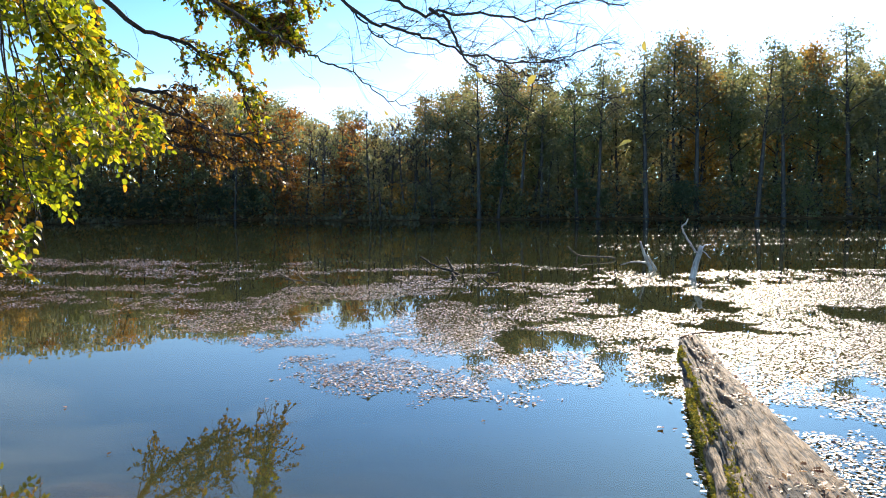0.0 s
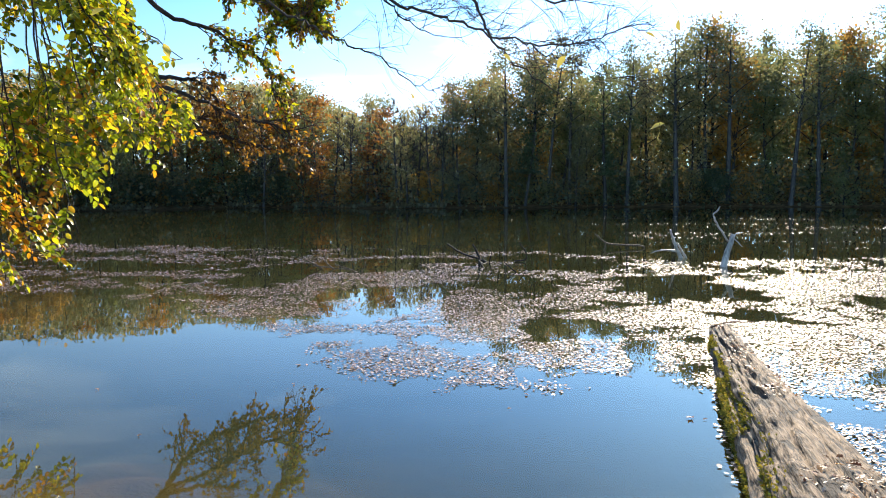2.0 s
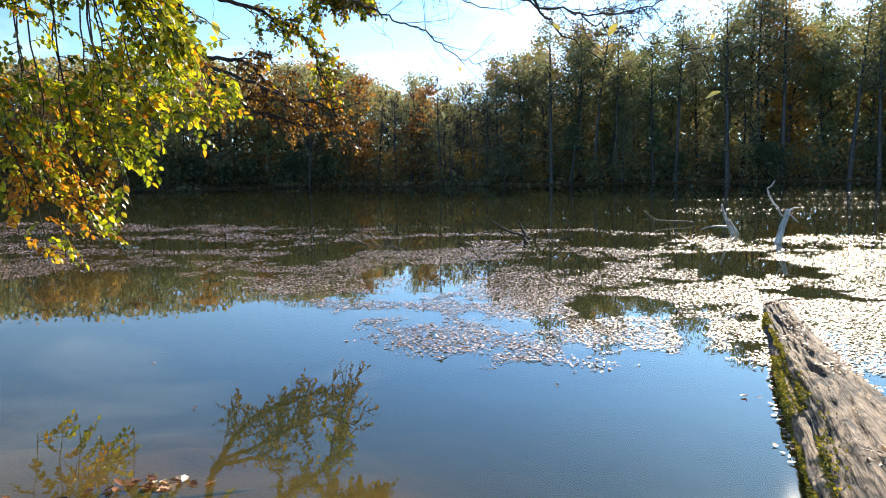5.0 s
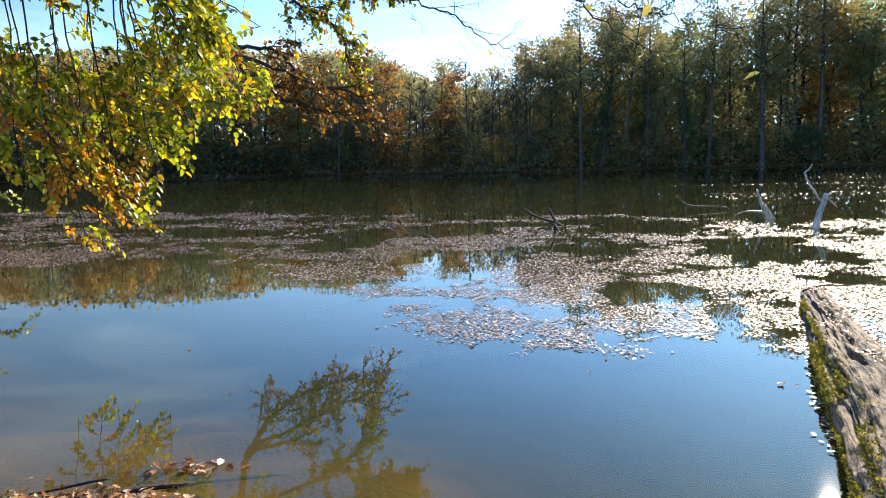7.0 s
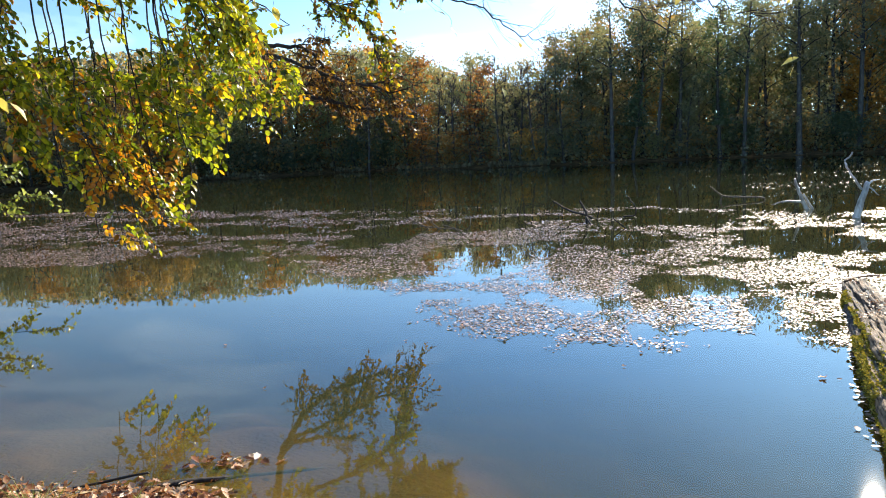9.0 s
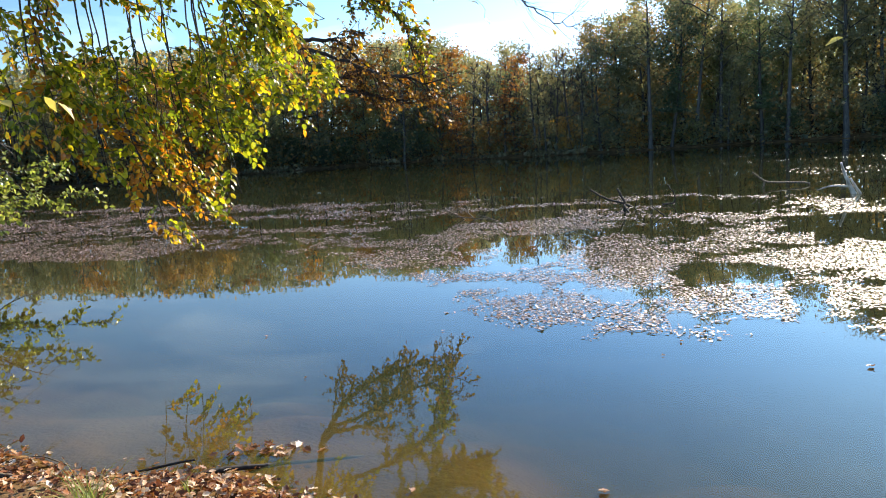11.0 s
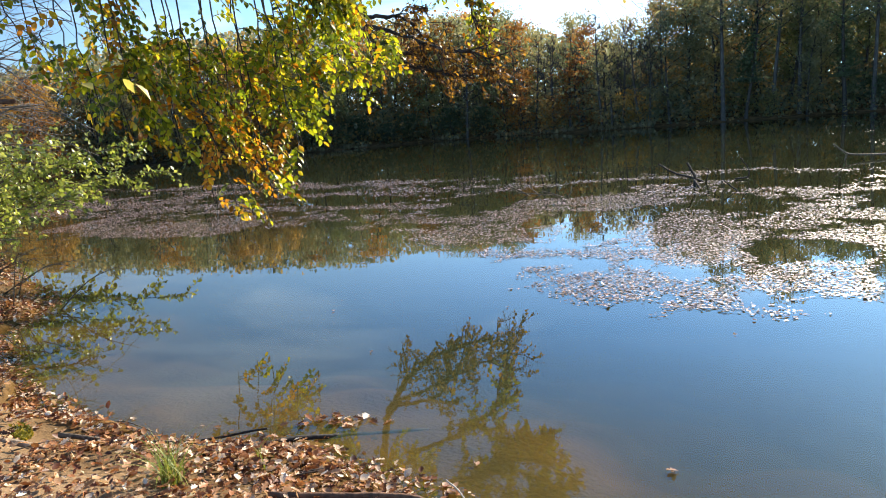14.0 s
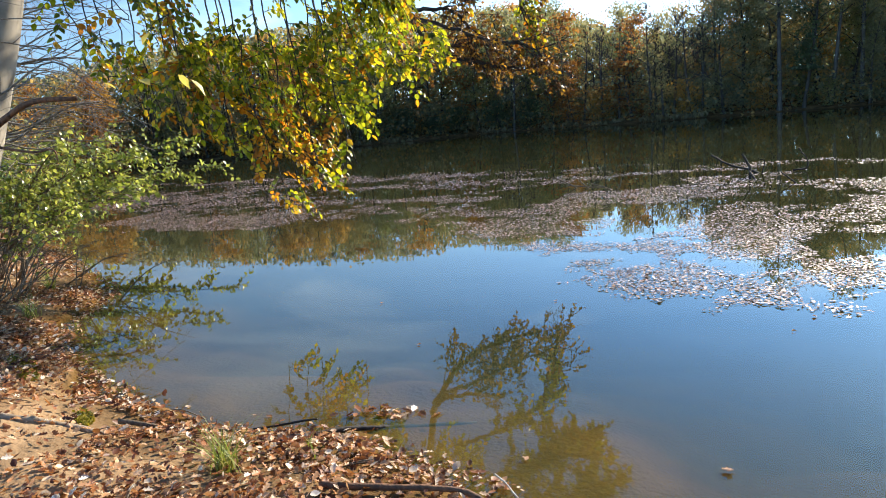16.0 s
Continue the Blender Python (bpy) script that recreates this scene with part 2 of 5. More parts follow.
def log_material():
    m, n, l, p, out = material("weathered_log_bark")
    grain = noise_tex(n, l, 26, 12, (1.9, 0.20, 1.9), distortion=0.12, turn=14.25)
    chip = noise_tex(n, l, 8, 12, (1.4, 0.5, 1.4), distortion=0.25, turn=14.25)
    patch = noise_tex(n, l, 1.5, 6, (1.8, 0.6, 1.8), distortion=0.5, turn=14.25)
    bark = ramp(n, [(0.38, (0.016, 0.010, 0.006)), (0.50, (0.09, 0.054, 0.029)), (0.64, (0.20, 0.13, 0.072))])
    l.new(grain.outputs["Fac"], bark.inputs["Fac"])
    bare = ramp(n, [(0.36, (0.035, 0.022, 0.013)), (0.43, (0.16, 0.105, 0.06)), (0.62, (0.33, 0.235, 0.145))])
    l.new(grain.outputs["Fac"], bare.inputs["Fac"])
    cut = ramp(n, [(0.47, (0, 0, 0)), (0.53, (1, 1, 1))])
    # bark has stayed on towards the far end
    where = n.new("ShaderNodeNewGeometry")
    axes = n.new("ShaderNodeSeparateXYZ")
    l.new(where.outputs["Position"], axes.inputs[0])
    kept = n.new("ShaderNodeMapRange")
    kept.inputs["From Min"].default_value, kept.inputs["From Max"].default_value = 5.6, 7.0
    kept.inputs["To Min"].default_value, kept.inputs["To Max"].default_value = 0.03, -0.09
    l.new(axes.outputs["Y"], kept.inputs["Value"])
    less = n.new("ShaderNodeMath")
    l.new(patch.outputs["Fac"], less.inputs[0])
    l.new(kept.outputs[0], less.inputs[1])
    l.new(less.outputs[0], cut.inputs["Fac"])
    mx = n.new("ShaderNodeMixRGB")
    l.new(cut.outputs["Color"], mx.inputs[0])
    l.new(bark.outputs["Color"], mx.inputs[1])
    l.new(bare.outputs["Color"], mx.inputs[2])
    holes = ramp(n, [(0.40, (0.03, 0.02, 0.014)), (0.43, (0.45, 0.40, 0.36)), (0.47, (0.85, 0.82, 0.78)), (0.58, (1, 1, 1))])
    l.new(chip.outputs["Fac"], holes.inputs["Fac"])
    m2 = n.new("ShaderNodeMixRGB")
    m2.blend_type = "MULTIPLY"
    m2.inputs[0].default_value = 1.0
    l.new(mx.outputs["Color"], m2.inputs[1])
    l.new(holes.outputs["Color"], m2.inputs[2])
    # long drying cracks
    crack = noise_tex(n, l, 7, 9, (1.5, 0.20, 1.5), distortion=0.6, turn=14.25)
    gapr = ramp(n, [(0.485, (1, 1, 1)), (0.495, (0.04, 0.03, 0.025)), (0.505, (0.04, 0.03, 0.025)), (0.515, (1, 1, 1))])
    l.new(crack.outputs["Fac"], gapr.inputs["Fac"])
    m3 = n.new("ShaderNodeMixRGB")
    m3.blend_type = "MULTIPLY"
    m3.inputs[0].default_value = 0.85
    l.new(m2.outputs["Color"], m3.inputs[1])
    l.new(gapr.outputs["Color"], m3.inputs[2])
    l.new(m3.outputs["Color"], p.inputs["Base Color"])
    p.inputs["Roughness"].default_value = 0.85
    b = n.new("ShaderNodeBump")
    b.inputs["Strength"].default_value, b.inputs["Distance"].default_value = 1.0, 0.035
    l.new(chip.outputs["Fac"], b.inputs["Height"])
    b2 = bump(n, l, grain, 0.9, 0.025, p)
    l.new(b.outputs["Normal"], b2.inputs["Normal"])
    return m


LOG_WOOD = log_material()
PALE_WOOD = wood_material("bleached_dead_wood", (0.16, 0.14, 0.115), (0.62, 0.57, 0.48), 12, rough=0.5)
MOSS = leaf_material("moss", [(0.0, (0.07, 0.085, 0.012)), (0.5, (0.20, 0.18, 0.02)), (1.0, (0.42, 0.31, 0.04))], 0.3, 0.8)
FLOAT_LEAF = leaf_material("wet_floating_leaf", [(0.0, (0.045, 0.018, 0.010)), (0.22, (0.13, 0.055, 0.032)), (0.48, (0.33, 0.19, 0.125)), (0.80, (0.52, 0.35, 0.25)), (0.95, (0.66, 0.49, 0.38)), (1.0, (0.46, 0.12, 0.045))], 0.0, 0.50)
FLOAT_LEAF.node_tree.nodes["Principled BSDF"].inputs["Specular IOR Level"].default_value = 0.62
fn, fl = FLOAT_LEAF.node_tree.nodes, FLOAT_LEAF.node_tree.links
fgeo, fmul, ffra, fran = fn.new("ShaderNodeNewGeometry"), fn.new("ShaderNodeMath"), fn.new("ShaderNodeMath"), fn.new("ShaderNodeMapRange")
fmul.operation, ffra.operation = "MULTIPLY", "FRACT"
fmul.inputs[1].default_value = 37.3
fran.inputs["To Min"].default_value, fran.inputs["To Max"].default_value = 0.34, 0.66
fl.new(fgeo.outputs["Random Per Island"], fmul.inputs[0])
fl.new(fmul.outputs[0], ffra.inputs[0])
fl.new(ffra.outputs[0], fran.inputs["Value"])
fl.new(fran.outputs[0], fn["Principled BSDF"].inputs["Roughness"])
LITTER = leaf_material("dry_leaf_litter", [(0.0, (0.05, 0.017, 0.008)), (0.22, (0.20, 0.062, 0.018)), (0.48, (0.40, 0.165, 0.055)), (0.74, (0.54, 0.31, 0.16)), (0.92, (0.74, 0.58, 0.42)), (1.0, (0.85, 0.76, 0.64))], 0.25, 0.5)
LITTER_PIECE = leaf_material("dry_leaf_single", [(0.0, (0.05, 0.017, 0.008)), (0.22, (0.20, 0.062, 0.018)), (0.48, (0.40, 0.165, 0.055)), (0.74, (0.54, 0.31, 0.16)), (0.92, (0.74, 0.58, 0.42)), (1.0, (0.85, 0.76, 0.64))], 0.25, 0.5, True)
BEECH_GREEN = leaf_material("beech_leaf_green", [(0.0, (0.045, 0.07, 0.008)), (0.35, (0.16, 0.20, 0.011)), (0.7, (0.34, 0.34, 0.014)), (0.92, (0.52, 0.41, 0.018)), (1.0, (0.50, 0.19, 0.014))], 0.6, 0.33, lift=1.4)
LEAF_PIECE = leaf_material("beech_leaf_single", [(0.0, (0.045, 0.07, 0.008)), (0.35, (0.16, 0.20, 0.011)), (0.7, (0.34, 0.34, 0.014)), (0.92, (0.52, 0.41, 0.018)), (1.0, (0.50, 0.19, 0.014))], 0.6, 0.33, True, 1.4)
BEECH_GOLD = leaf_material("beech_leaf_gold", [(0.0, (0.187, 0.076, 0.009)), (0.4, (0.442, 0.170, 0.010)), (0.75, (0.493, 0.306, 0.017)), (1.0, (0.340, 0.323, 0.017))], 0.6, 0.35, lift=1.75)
OAK_RUST = leaf_material("oak_leaf_rust", [(0.0, (0.06, 0.025, 0.008)), (0.5, (0.21, 0.095, 0.015)), (1.0, (0.42, 0.24, 0.03))], 0.45, 0.5)
HAZEL = leaf_material("hazel_leaf", [(0.0, (0.11, 0.14, 0.03)), (0.6, (0.29, 0.33, 0.06)), (1.0, (0.48, 0.48, 0.11))], 0.5, 0.3)
YELLOW = leaf_material("yellow_leaf", [(0.0, (0.50, 0.38, 0.05)), (1.0, (0.60, 0.52, 0.14))], 0.4, 0.4, lift=1.2)
GRASS = leaf_material("grass_blade", [(0.0, (0.10, 0.14, 0.02)), (0.7, (0.26, 0.28, 0.05)), (1.0, (0.45, 0.38, 0.16))], 0.4, 0.5)
for mat_ in (LITTER, LITTER_PIECE):
    mat_.node_tree.nodes["Principled BSDF"].inputs["Specular IOR Level"].default_value = 0.45
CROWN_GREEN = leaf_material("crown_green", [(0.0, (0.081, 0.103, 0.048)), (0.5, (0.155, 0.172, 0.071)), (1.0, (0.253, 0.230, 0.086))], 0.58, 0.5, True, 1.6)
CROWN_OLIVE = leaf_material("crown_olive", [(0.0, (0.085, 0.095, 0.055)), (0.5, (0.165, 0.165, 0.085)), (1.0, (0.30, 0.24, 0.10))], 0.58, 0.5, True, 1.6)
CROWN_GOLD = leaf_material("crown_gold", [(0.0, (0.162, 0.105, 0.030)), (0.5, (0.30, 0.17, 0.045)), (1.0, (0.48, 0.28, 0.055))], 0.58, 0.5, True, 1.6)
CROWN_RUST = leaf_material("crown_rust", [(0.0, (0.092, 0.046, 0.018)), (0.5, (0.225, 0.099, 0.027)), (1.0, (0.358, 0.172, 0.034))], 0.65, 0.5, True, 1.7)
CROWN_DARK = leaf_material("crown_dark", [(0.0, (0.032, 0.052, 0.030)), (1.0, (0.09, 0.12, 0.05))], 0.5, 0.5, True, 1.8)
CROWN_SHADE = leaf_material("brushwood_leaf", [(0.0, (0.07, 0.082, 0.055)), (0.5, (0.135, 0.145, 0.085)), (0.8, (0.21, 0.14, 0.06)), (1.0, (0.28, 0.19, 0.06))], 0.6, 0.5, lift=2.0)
PALE_BARK = wood_material("grey_bark", (0.018, 0.016, 0.014), (0.085, 0.075, 0.062))
REED = leaf_material("dry_reed", [(0.0, (0.07, 0.06, 0.028)), (1.0, (0.20, 0.16, 0.075))], 0.3, 0.7)


# ---- building helpers ----
rng = np.random.default_rng(7)


def mesh_np(name, verts, faces, mat=None, smooth=False):
    """Mesh from an array of corners and a list of arrays of faces, each array with one number of corners."""
    me = bpy.data.meshes.new(name)
    verts = np.asarray(verts, dtype=np.float32)
    faces = [np.asarray(f, dtype=np.int32) for f in faces if len(f)]
    total = sum(f.size for f in faces)
    me.vertices.add(len(verts))
    me.vertices.foreach_set("co", verts.ravel())
    me.loops.add(total)
    me.loops.foreach_set("vertex_index", np.concatenate([f.ravel() for f in faces]))
    sizes = np.concatenate([np.full(len(f), f.shape[1], dtype=np.int32) for f in faces])
    me.polygons.add(len(sizes))
    me.polygons.foreach_set("loop_start", np.concatenate([[0], np.cumsum(sizes)[:-1]]).astype(np.int32))
    me.polygons.foreach_set("loop_total", sizes)
    if smooth:
        me.polygons.foreach_set("use_smooth", np.ones(len(sizes), dtype=bool))
    me.update(calc_edges=True)
    me.validate()
    if mat:
        me.materials.append(mat)
    return me


def part(name, me, parent, label="", kind=""):
    ob = new(name, me)
    ob.parent = parent
    return tagged(ob, label, kind=kind)


def thing(name, label, category, group="", kind="", at=(0, 0, 0), me=None):
    ob = new(name, me)
    ob.location = at
    return tagged(ob, label, category, group, kind)


def spot(bearing, rise, distance):
    """Place seen from the standing point: degrees left of ahead, degrees up, metres along the level."""
    b = radians(bearing)
    return np.array([-math.sin(b) * distance, math.cos(b) * distance, 1.66 + distance * math.tan(radians(rise))])


def unit(v):
    v = np.asarray(v, dtype=float)
    return v / (np.linalg.norm(v, axis=-1, keepdims=True) + 1e-9)


def curve_through(pts, steps):
    """Smooth line through the given places."""
    p = np.asarray(pts, dtype=float)
    q = np.vstack([2 * p[0] - p[1], p, 2 * p[-1] - p[-2]])
    out = []
    for k in range(1, len(q) - 2):
        for u in np.linspace(0, 1, steps, endpoint=False):
            a, b, c, d = q[k - 1:k + 3]
            out.append(0.5 * (2 * b + (c - a) * u + (2 * a - 5 * b + 4 * c - d) * u * u + (3 * b - a - 3 * c + d) * u ** 3))
    out.append(p[-1])
    return np.array(out)


def tube(pts, radii, sides=6):
    """Corners and faces of a round stem along a line, closed at both ends."""
    pts = np.asarray(pts, dtype=float)
    n = len(pts)
    radii = np.broadcast_to(radii, (n,))
    tan = unit(np.gradient(pts, axis=0))
    ref = np.array([0.0, 0.0, 1.0]) if abs(tan[:, 2]).mean() < 0.8 else np.array([1.0, 0.0, 0.0])
    a = unit(np.cross(tan, ref))
    b = np.cross(tan, a)
    th = np.linspace(0, 2 * math.pi, sides, endpoint=False)
    ring = pts[:, None] + radii[:, None, None] * (np.cos(th)[None, :, None] * a[:, None] + np.sin(th)[None, :, None] * b[:, None])
    v = ring.reshape(-1, 3)
    i, j = np.meshgrid(np.arange(n - 1), np.arange(sides), indexing="ij")
    k = (j + 1) % sides
    quads = np.stack([i * sides + j, i * sides + k, (i + 1) * sides + k, (i + 1) * sides + j], -1).reshape(-1, 4)
    v = np.vstack([v, pts[0], pts[-1]])
    s = np.arange(sides)
    caps = np.vstack([np.stack([np.full(sides, n * sides), (s + 1) % sides, s], -1), np.stack([np.full(sides, n * sides + 1), (n - 1) * sides + s, (n - 1) * sides + (s + 1) % sides], -1)])
    return v, quads, caps


def tubes_mesh(name, stems, mat, sides=5):
    vs, qs, ts, base = [], [], [], 0
    for pts, radii in stems:
        v, q, t = tube(pts, radii, sides)
        vs.append(v), qs.append(q + base), ts.append(t + base)
        base += len(v)
    return mesh_np(name, np.vstack(vs), [np.vstack(qs), np.vstack(ts)], mat, True)


LEAF_FOLD = (np.array([(0, 0, 0), (-0.33, 0.45, 0.08), (0, 1, 0), (0.33, 0.45, 0.08)]), [np.array([(0, 2, 1), (0, 3, 2)])])
LEAF_TUFT = (np.array([(0, 0, 0), (-0.5, 0.45, 0.12), (0, 1, 0), (0.5, 0.55, 0.12)]), [np.array([(0, 2, 1), (0, 3, 2)])])
LEAF_FLAT = (np.array([(0, 0, 0), (-0.36, 0.42, 0.03), (-0.05, 1, 0.0), (0.36, 0.55, 0.03)]), [np.array([(0, 2, 1), (0, 3, 2)])])
LEAF_OVAL = (np.array([(0, 0, 0), (-0.27, 0.24, 0.06), (-0.33, 0.55, 0.07), (0, 1, -0.09), (0.33, 0.55, 0.07), (0.27, 0.24, 0.06), (0, 0.3, 0), (0, 0.65, 0.01)]),
             [np.array([(0, 6, 1), (2, 7, 3), (0, 5, 6), (7, 4, 3)]), np.array([(1, 6, 7, 2), (6, 5, 4, 7)])])
LEAF_BEECH = (np.array([(0, 0, 0), (-0.25, 0.20, 0.06), (-0.31, 0.50, 0.09), (-0.19, 0.80, 0.03), (0, 1, -0.10), (0.19, 0.80, 0.03), (0.31, 0.50, 0.09), (0.25, 0.20, 0.06), (0, 0.3, 0), (0, 0.7, 0)]),
              [np.array([(0, 8, 1), (3, 9, 4), (0, 7, 8), (9, 5, 4), (2, 9, 3), (9, 6, 5)]), np.array([(1, 8, 9, 2), (8, 7, 6, 9)])])
LEAF_OAK = (np.array([(0, -0.12, 0), (-0.12, 0.12, 0.03), (-0.26, 0.22, 0.10), (-0.15, 0.36, 0.03), (-0.36, 0.52, 0.12), (-0.17, 0.66, 0.03), (-0.22, 0.86, 0.09), (0, 1, -0.05),
                      (0.22, 0.86, 0.06), (0.17, 0.66, 0.0), (0.36, 0.52, 0.14), (0.15, 0.36, 0.02), (0.26, 0.22, 0.07), (0.12, 0.12, 0.02), (0, 0.5, -0.02)]),
            [np.array([(k, 14, (k + 1) % 14) for k in range(14)])])


def leaves_mesh(name, pos, along, normal, size, mat, shape=LEAF_FOLD, width=None):
    pos, size = np.asarray(pos, dtype=float), np.asarray(size, dtype=float)
    y = unit(along)
    x = unit(np.cross(y, normal))
    z = np.cross(x, y)
    if width is not None:
        x = x * np.asarray(width)[:, None]
    tv, tf = shape
    v = pos[:, None] + size[:, None, None] * (tv[None, :, 0, None] * x[:, None] + tv[None, :, 1, None] * y[:, None] + tv[None, :, 2, None] * z[:, None])
    off = np.arange(len(pos)) * len(tv)
    return mesh_np(name, v.reshape(-1, 3), [(f[None] + off[:, None, None]).reshape(-1, f.shape[1]) for f in tf], mat)


def rand_dir(n):
    return unit(rng.normal(size=(n, 3)))


# ---- land and water ----
SHORE = np.array([(-7.1, 5.84), (-6.2, 4.5), (-5.1, 3.6), (-4.3, 3.22), (-3.5, 3.0), (-2.7, 3.05), (-2.0, 2.98), (-1.5, 2.75), (-1.1, 2.55), (-0.6, 2.3), (0.4, 1.9), (2, 1.5), (5, 1.2), (12, 0.5), (40, -2),
                  (62, 18), (56, 50), (41, 64.5), (26, 69), (12, 70), (0, 68.5), (-10, 69), (-18, 76), (-28, 74), (-36, 64), (-52, 52), (-50, 38), (-36, 25.5), (-22, 14.6), (-11.5, 8.6)])


def shore_distance(x, y):
    """Metres from the waterline, negative over the pond."""
    x, y = np.asarray(x, dtype=float), np.asarray(y, dtype=float)
    best = np.full(x.shape, 1e9)
    inside = np.zeros(x.shape, dtype=bool)
    for (ax, ay), (bx, by) in zip(SHORE, np.roll(SHORE, -1, axis=0)):
        dx, dy = bx - ax, by - ay
        u = np.clip(((x - ax) * dx + (y - ay) * dy) / (dx * dx + dy * dy), 0, 1)
        best = np.minimum(best, np.hypot(x - ax - u * dx, y - ay - u * dy))
        cross = (ay > y) != (by > y)
        with np.errstate(divide="ignore", invalid="ignore"):
            inside ^= cross & (x < (bx - ax) * (y - ay) / (by - ay if by != ay else 1e-9) + ax)
    return np.where(inside, -best, best)


def wobble(x, y, f, seed):
    """Cheap smooth noise, about -1 to 1."""
    r = np.random.default_rng(seed)
    out = np.zeros(np.shape(x))
    for k in range(6):
        a, ph, s = r.uniform(0, 6.28), r.uniform(0, 6.28), f * r.uniform(0.6, 1.9)
        out = out + np.sin((x * math.cos(a) + y * math.sin(a)) * s + ph + 1.3 * np.sin(y * s * 0.7 + ph))
    return out / 3.2


def ground_height(x, y):
    x, y = np.asarray(x, dtype=float), np.asarray(y, dtype=float)
    d = shore_distance(x, y)
    near = np.exp(-np.maximum(np.hypot(x + 2, y - 2) - 7, 0) / 4)
    dw = d + 0.16 * wobble(x, y, 3.2, 3) * near
    deep = np.maximum(-dw, 0)
    bed = -0.95 * np.tanh((0.05 * deep + 0.085 * deep ** 2) / 0.95) - 0.02 * wobble(x, y, 2.2, 6) * np.clip(deep, 0, 1) + 0.02 * wobble(x, y, 4, 5)
    land = 0.02 + 0.20 * np.tanh(np.maximum(dw, 0) / 0.9) * near + (1 - near) * 0.45 * np.tanh(np.maximum(dw, 0) / 1.5)
    land = land + 0.22 * np.exp(-((x + 5.2) ** 2 + (y - 2.6) ** 2) / 0.9) + 0.12 * np.exp(-((x + 4.0) ** 2 + (y - 2.1) ** 2) / 0.5)
    land = land + 0.018 * wobble(x, y, 7, 8) * near + 0.01 * wobble(x, y, 17, 9) * near
    hill = np.where(y > 20, np.clip((d - 3) * 0.12, 0, 4.5), np.clip((d - 8) * 0.05, 0, 6))
    land = land + hill + 0.15 * wobble(x, y, 0.35, 4) * np.clip(d / 6, 0, 1) * (1 - near)
    return np.where(dw < 0, np.minimum(bed, -0.01), np.maximum(land, 0.015))


def axis(lo, hi, fine_lo, fine_hi, step, grow):
    mid = list(np.arange(fine_lo, fine_hi + 1e-6, step))
    s, p = step, fine_hi
    while p < hi:
        s = s * grow
        p += s
        mid.append(min(p, hi))
    s, p, left = step, fine_lo, []
    while p > lo:
        s = s * grow
        p -= s
        left.append(max(p, lo))
    return np.array(left[::-1] + mid)


gx, gy = axis(-1500, 1500, -7.6, 0.6, 0.06, 1.09), axis(-900, 1500, 1.0, 6.4, 0.06, 1.085)
X, Y = np.meshgrid(gx, gy, indexing="xy")
Z = ground_height(X, Y)
nx, ny = len(gx), len(gy)
i, j = np.meshgrid(np.arange(ny - 1), np.arange(nx - 1), indexing="ij")
quads = np.stack([i * nx + j, i * nx + j + 1, (i + 1) * nx + j + 1, (i + 1) * nx + j], -1).reshape(-1, 4)
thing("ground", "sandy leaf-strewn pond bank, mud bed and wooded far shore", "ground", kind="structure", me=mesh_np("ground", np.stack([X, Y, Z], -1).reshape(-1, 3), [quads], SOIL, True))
thing("water", "calm green-brown pond water mirroring sky and trees", "water", kind="structure", me=mesh_np("water", [(-70, -6, 0), (75, -6, 0), (75, 90, 0), (-70, 90, 0)], [np.array([(0, 1, 2, 3)])], WATER))

# ---- fallen log ----
LOG_A, LOG_B = np.array([1.09, 0.95]), np.array([3.06, 8.35])


